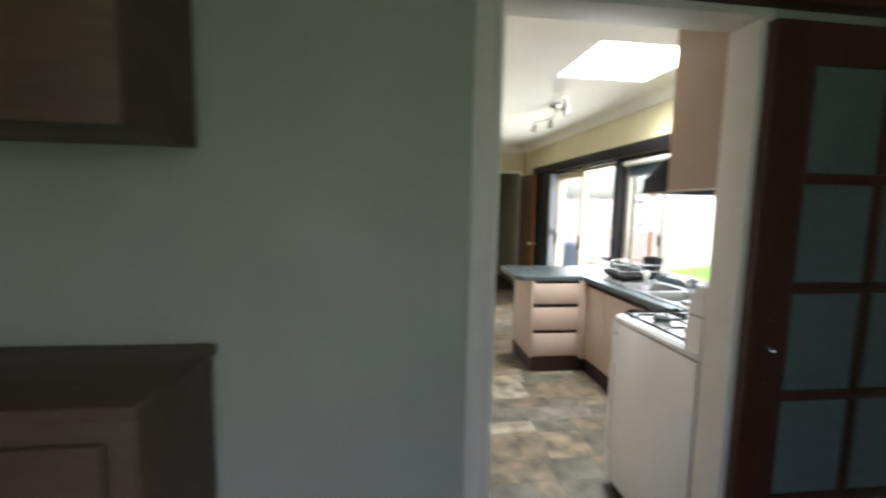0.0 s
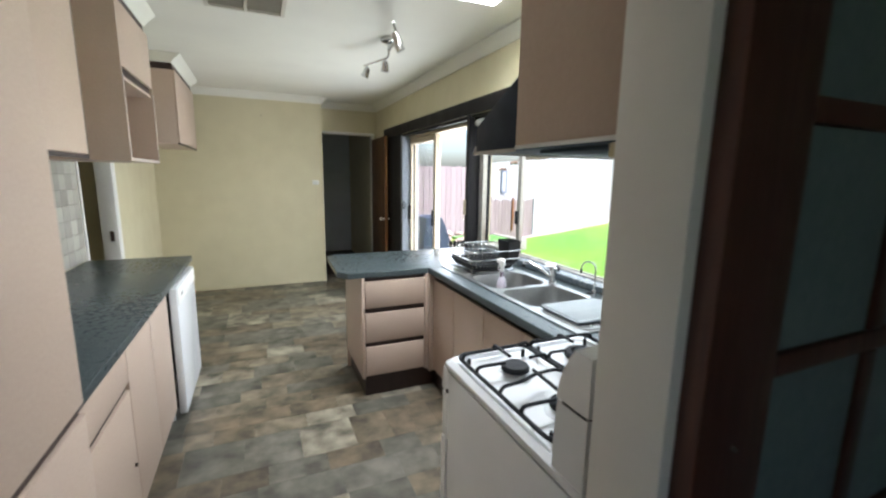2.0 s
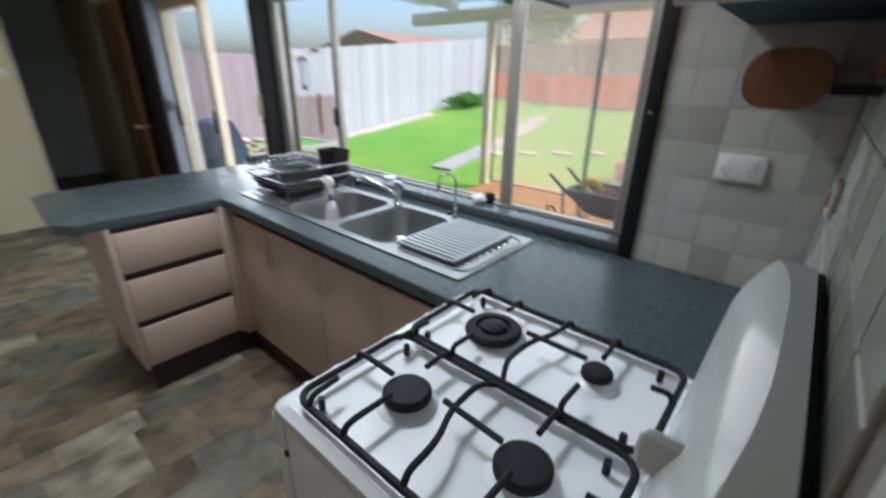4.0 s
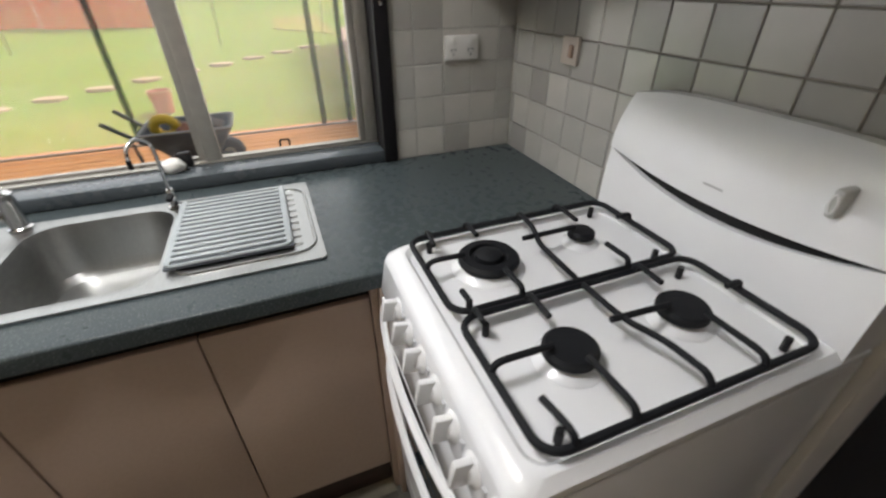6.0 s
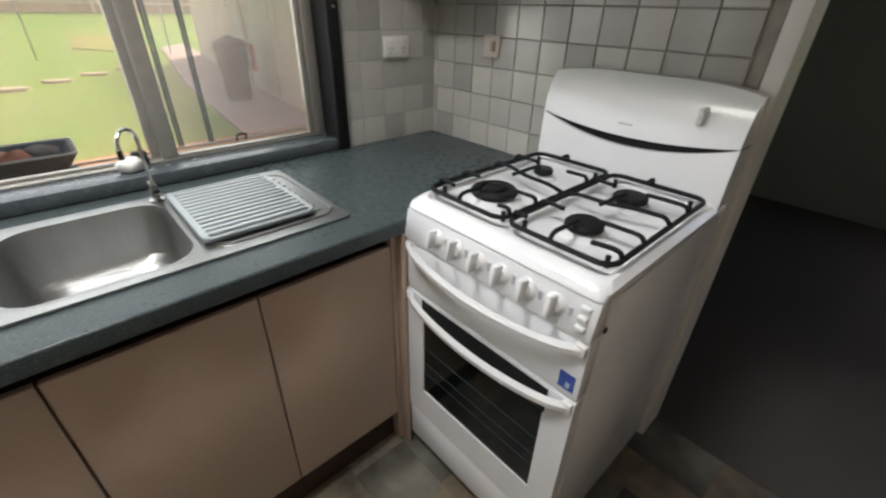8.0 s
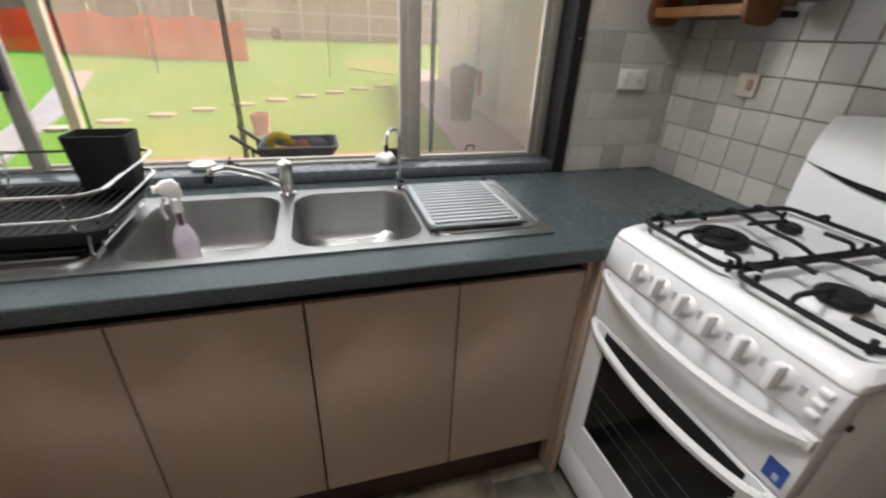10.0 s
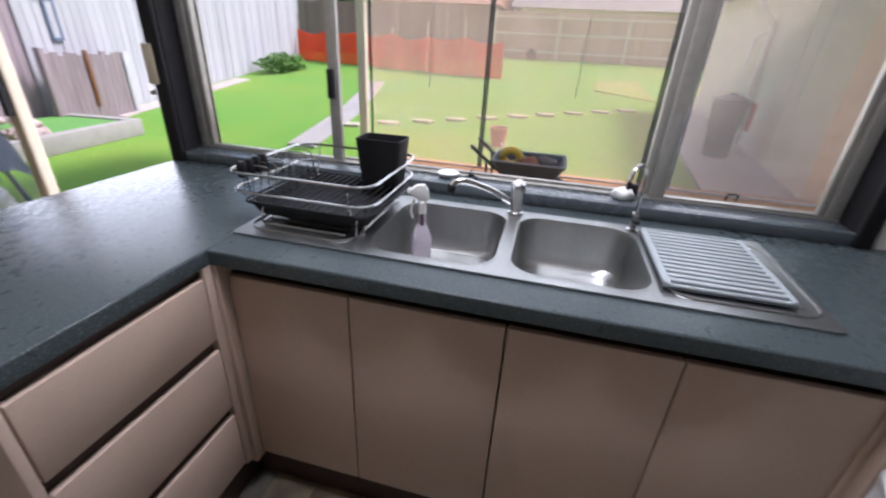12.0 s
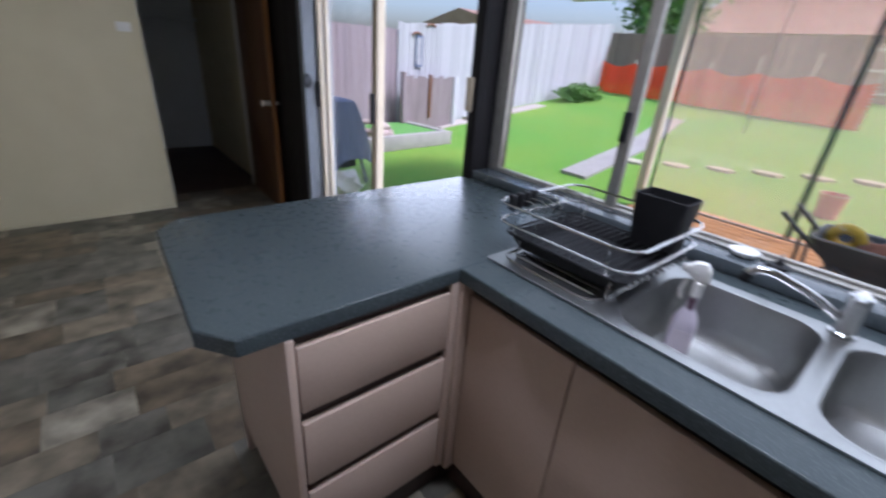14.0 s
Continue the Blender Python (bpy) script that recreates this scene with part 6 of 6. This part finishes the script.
def leaf_clump(name, label, cat, where, rx, ry, rz, n, size, mat):
    """A loose heap of small leaves."""
    verts, faces = [], []
    rng = random.Random(hash((round(where[0] * 10), round(where[1] * 10))))
    for i in range(n):
        a, c = rng.uniform(0, 6.283), rng.uniform(-1, 1)
        q = rng.random() ** 0.4 * (1 + 0.35 * math.sin(3 * a + 5 * c))
        p = Vector((rx * q * math.cos(a) * math.sqrt(1 - c * c), ry * q * math.sin(a) * math.sqrt(1 - c * c), rz + rz * q * c))
        d = Vector((rng.uniform(-1, 1), rng.uniform(-1, 1), rng.uniform(-0.3, 1))).normalized() * size * rng.uniform(0.6, 1.3)
        e = d.cross(Vector((rng.uniform(-1, 1), rng.uniform(-1, 1), rng.uniform(-1, 1)))).normalized() * size * 0.3
        k = len(verts)
        verts += [p, p + d * 0.5 + e, p + d, p + d * 0.5 - e]
        faces.append((k, k + 1, k + 2, k + 3))
    me = bpy.data.meshes.new(name)
    me.from_pydata(verts, [], faces)
    me.materials.append(mat)
    ob = new(name, me)
    ob.location = where
    return tagged(ob, label, cat)


leaf_clump("shrub", "low bright green shrub at the foot of the grey fence", "shrub", (10.2, 9.1, gz(10.2) - 0.02), 0.75, 0.42, 0.21, 2600, 0.10, M["leaf"])


def tree(where, high, spread, label):
    t = thing("tree", label, "tree", where)
    rng = random.Random(int(where[1] * 7 + 3))
    tr = bmesh.new()
    tube(tr, [(0, 0, 0), (0.08, 0.02, high * 0.3), (0.0, 0.1, high * 0.6), (0.05, 0.0, high * 0.85)], [0.22, 0.18, 0.12, 0.04], 10)
    for i in range(7):
        a = i * 0.9
        z = high * (0.35 + 0.06 * i)
        tube(tr, [(0.03, 0.04, z), (spread * 0.4 * math.cos(a), spread * 0.4 * math.sin(a), z + 0.5), (spread * 0.75 * math.cos(a), spread * 0.75 * math.sin(a), z + 1.0)], [0.08, 0.05, 0.02], 7)
    part("trunk", tr, M["bark"], t)
    verts, faces = [], []
    for j in range(26):
        a, q = rng.uniform(0, 6.283), rng.random() ** 0.6
        c = Vector((spread * q * math.cos(a), spread * q * math.sin(a), high * rng.uniform(0.45, 1.0) - spread * 0.2 * q))
        for i in range(150):
            d = Vector((rng.gauss(0, 1), rng.gauss(0, 1), rng.gauss(0, 0.8))) * 0.4
            p = c + d
            u = Vector((rng.uniform(-1, 1), rng.uniform(-1, 1), rng.uniform(-1, 1))).normalized() * 0.16
            w = u.cross(Vector((rng.uniform(-1, 1), rng.uniform(-1, 1), rng.uniform(-1, 1)))).normalized() * 0.07
            k = len(verts)
            verts += [p - u, p + w, p + u, p - w]
            faces.append((k, k + 1, k + 2, k + 3))
    me = bpy.data.meshes.new("crown")
    me.from_pydata(verts, [], faces)
    me.materials.append(M["leaf"])
    cr = new("crown", me)
    cr.parent = t
    return t


tree((17.0, 10.6, gz(17.0) - 0.1), 4.6, 1.25, "leafy yellow-green tree behind the dark fence")


def neighbour(where, L, W, wall_h, roof_h, wall_mat, roof_mat, label, turn=0.0):
    n = thing("neighbour_house", label, "house", where, turn)
    part("wall", B(0, W, -L / 2, L / 2, 0, wall_h), wall_mat, n)
    part("roof", prism(bmesh.new(), [(-0.5, wall_h), (W + 0.5, wall_h), (W / 2, wall_h + roof_h)], -L / 2 - 0.5, L / 2 + 0.5, "y"), roof_mat, n)
    for i in range(3):
        y = -L / 3 + i * L / 3
        wd = part("window", B(-0.03, -0.002, y - 0.7, y + 0.7, 1.0, 2.1), M["hood_under"], n)
        part("sill", B(-0.10, -0.03, y - 0.75, y + 0.75, 0.92, 0.99), M["white"], wd)
    return n


neighbour((26.0, -2.0, 0.9), 12.0, 8.0, 2.5, 1.9, M["shed"], M["roof"], "neighbouring house with a grey roof behind the fence")
neighbour((25.0, 9.0, 0.9), 7.0, 7.0, 2.5, 2.0, M["brick"], M["tile_roof"], "neighbouring brick house with a brown tiled roof")
neighbour((17.5, 13.6, 0.6), 9.0, 8.0, 1.7, 1.0, M["brick"], M["tile_roof"], "neighbouring house with brown tiled roof over the side fence", 90)

# ---- pieces ----
def vinyl(name, source):
    """Slate-look pieces in greys, browns and tans, each with cloudy stains of its own."""
    m = surf(name, (0.15, 0.13, 0.10), (0.045, 0.043, 0.036), 9, 0.30, 0.45, bump=0.12, bump_scale=70, big=3.5)
    n, l = m.node_tree.nodes, m.node_tree.links
    b = n["Principled BSDF"]
    old = b.inputs["Base Color"].links[0].from_socket
    ramp = n.new("ShaderNodeValToRGB")
    cols = [(0.0, (0.088, 0.087, 0.070)), (0.20, (0.128, 0.096, 0.060)), (0.36, (0.102, 0.099, 0.080)), (0.50, (0.140, 0.110, 0.070)), (0.64, (0.115, 0.110, 0.090)), (0.78, (0.170, 0.140, 0.094)), (0.92, (0.25, 0.225, 0.168))]
    ramp.color_ramp.interpolation = "CONSTANT"
    e = ramp.color_ramp.elements
    e[0].position, e[0].color = cols[0][0], (*cols[0][1], 1)
    e[1].position, e[1].color = cols[1][0], (*cols[1][1], 1)
    for p, c in cols[2:]:
        q = e.new(p)
        q.color = (*c, 1)
    if source == "object":
        rnd = n.new("ShaderNodeObjectInfo").outputs["Random"]
    else:
        rnd = n.new("ShaderNodeNewGeometry").outputs["Random Per Island"]
    l.new(rnd, ramp.inputs["Fac"])
    geo, add, tex, mr = n.new("ShaderNodeNewGeometry"), n.new("ShaderNodeVectorMath"), n.new("ShaderNodeTexNoise"), n.new("ShaderNodeMapRange")
    off = n.new("ShaderNodeMath")
    off.operation = "MULTIPLY"
    off.inputs[1].default_value = 9.7
    l.new(rnd, off.inputs[0])
    l.new(geo.outputs["Position"], add.inputs[0])
    l.new(off.outputs[0], add.inputs[1])
    tex.inputs["Scale"].default_value, tex.inputs["Detail"].default_value = 7.0, 5.0
    l.new(add.outputs[0], tex.inputs["Vector"])
    mr.inputs["From Min"].default_value, mr.inputs["From Max"].default_value = 0.3, 0.7
    mr.inputs["To Min"].default_value, mr.inputs["To Max"].default_value = 0.22, 2.25
    l.new(tex.outputs["Fac"], mr.inputs["Value"])
    mul = n.new("ShaderNodeVectorMath")
    mul.operation = "SCALE"
    l.new(ramp.outputs["Color"], mul.inputs[0])
    l.new(mr.outputs[0], mul.inputs["Scale"])
    mix = n.new("ShaderNodeMix")
    mix.data_type = "RGBA"
    mix.inputs["Factor"].default_value = 0.38
    l.new(mul.outputs[0], mix.inputs["A"])
    l.new(old, mix.inputs["B"])
    l.new(mix.outputs["Result"], b.inputs["Base Color"])
    return m


V1, V2 = vinyl("slate_vinyl", "object"), vinyl("slate_vinyl_far", "island")
floor_ob = bpy.data.objects["floor"]
meshes = {}
rest = bmesh.new()
rng = random.Random(5)
y = -0.11
count = 0
while y < BACK - 0.02:
    h = rng.choice((0.15, 0.15, 0.20, 0.30))
    h = min(h, BACK - y)
    x = WEST - rng.uniform(0, 0.25)
    while x < -0.01:
        w = rng.choice((0.15, 0.22, 0.30, 0.30, 0.40))
        a, b = max(x, WEST + 0.001), min(x + w, -0.001)
        x += w
        if b - a < 0.02 or (a > -0.55 and 0.0 < y < 2.4) or (y > FAR and b < -0.88) or (b < -2.30 and 0.0 < y < 3.0):
            continue
        cut = (a, b) != (x - w, x) or h not in (0.15, 0.20, 0.30)
        if not cut and y < 4.9 and count < 300:
            if (w, h) not in meshes:
                meshes[w, h] = done("floor_tile", box(bmesh.new(), 0.0004, w - 0.0004, 0.0004, h - 0.0004, -0.003, 0.0), V1, smooth=False)
            t = new("floor_tile", meshes[w, h])
            t.parent = floor_ob
            t.location = (a, y, 0)
            count += 1
        else:
            box(rest, a + 0.0004, b - 0.0004, y + 0.0004, y + h - 0.0004, -0.003, 0.0)
    y += h
far_tiles = new("floor_tiles", done("floor_tiles", rest, V2, smooth=False))
far_tiles.parent = floor_ob
tagged(far_tiles, kind="stuff")

# glazed wall tiles: 100 mm squares with recessed joints
tile_mesh = done("wall_tile", B(-0.0487, 0.0487, 0.0, 0.007, -0.0487, 0.0487, bevel=0.002, seg=1), M["tile"])
joint = surf("pale_grey_grout", (0.38, 0.355, 0.31), (0.24, 0.22, 0.19), 30, 0.8)
near = solid("trim_tile_bed_south", B(-1.159, -0.003, 0.0005, 0.003, 0.90, 1.60), joint, "grey tile joints", "tiles", kind="structure")
side = solid("trim_tile_bed_east", B(-0.0078, -0.0005, 0.0105, 0.443, 0.9005, 2.05), surf("tile_coloured_grout", (0.40, 0.39, 0.36), (0.34, 0.33, 0.30), 30, 0.7), "grey tile joints", "tiles", kind="structure")
for r in range(7):
    for c in range(-1, 11):
        t = new("wall_tile", tile_mesh)
        t.parent = near
        if c < 0:
            t.matrix_basis = pose(-0.0168, 0.002, 0.941 + r * 0.1) @ Matrix.Diagonal((0.2, 1, 1, 1))
        else:
            t.matrix_basis = pose(-0.077 - c * 0.1, 0.002, 0.941 + r * 0.1, rng.uniform(-0.3, 0.3), 0, rng.uniform(-0.3, 0.3))
    for y0, y1 in ((0.010, 0.070), (0.070, 0.170), (0.170, 0.270), (0.270, 0.370), (0.370, 0.443)):
        t = new("wall_tile", tile_mesh)
        t.parent = side
        t.matrix_basis = pose(-0.002, (y0 + y1) / 2, 0.951 + r * 0.1, 0, rng.uniform(-0.3, 0.3), 90 + rng.uniform(-0.3, 0.3)) @ Matrix.Diagonal(((y1 - y0) / 0.1, 1, 1, 1))
west = solid("trim_tile_bed_west", B(WEST + 0.0005, WEST + 0.003, 0.868, 3.17, 0.905, 1.60), joint, "pale tile joints", "tiles", kind="structure")
for r in range(7):
    for c in range(23):
        t = new("wall_tile", tile_mesh)
        t.parent = west
        t.matrix_basis = pose(WEST + 0.002, 0.92 + c * 0.1, 0.956 + r * 0.1, 0, rng.uniform(-0.3, 0.3), -90 + rng.uniform(-0.3, 0.3))
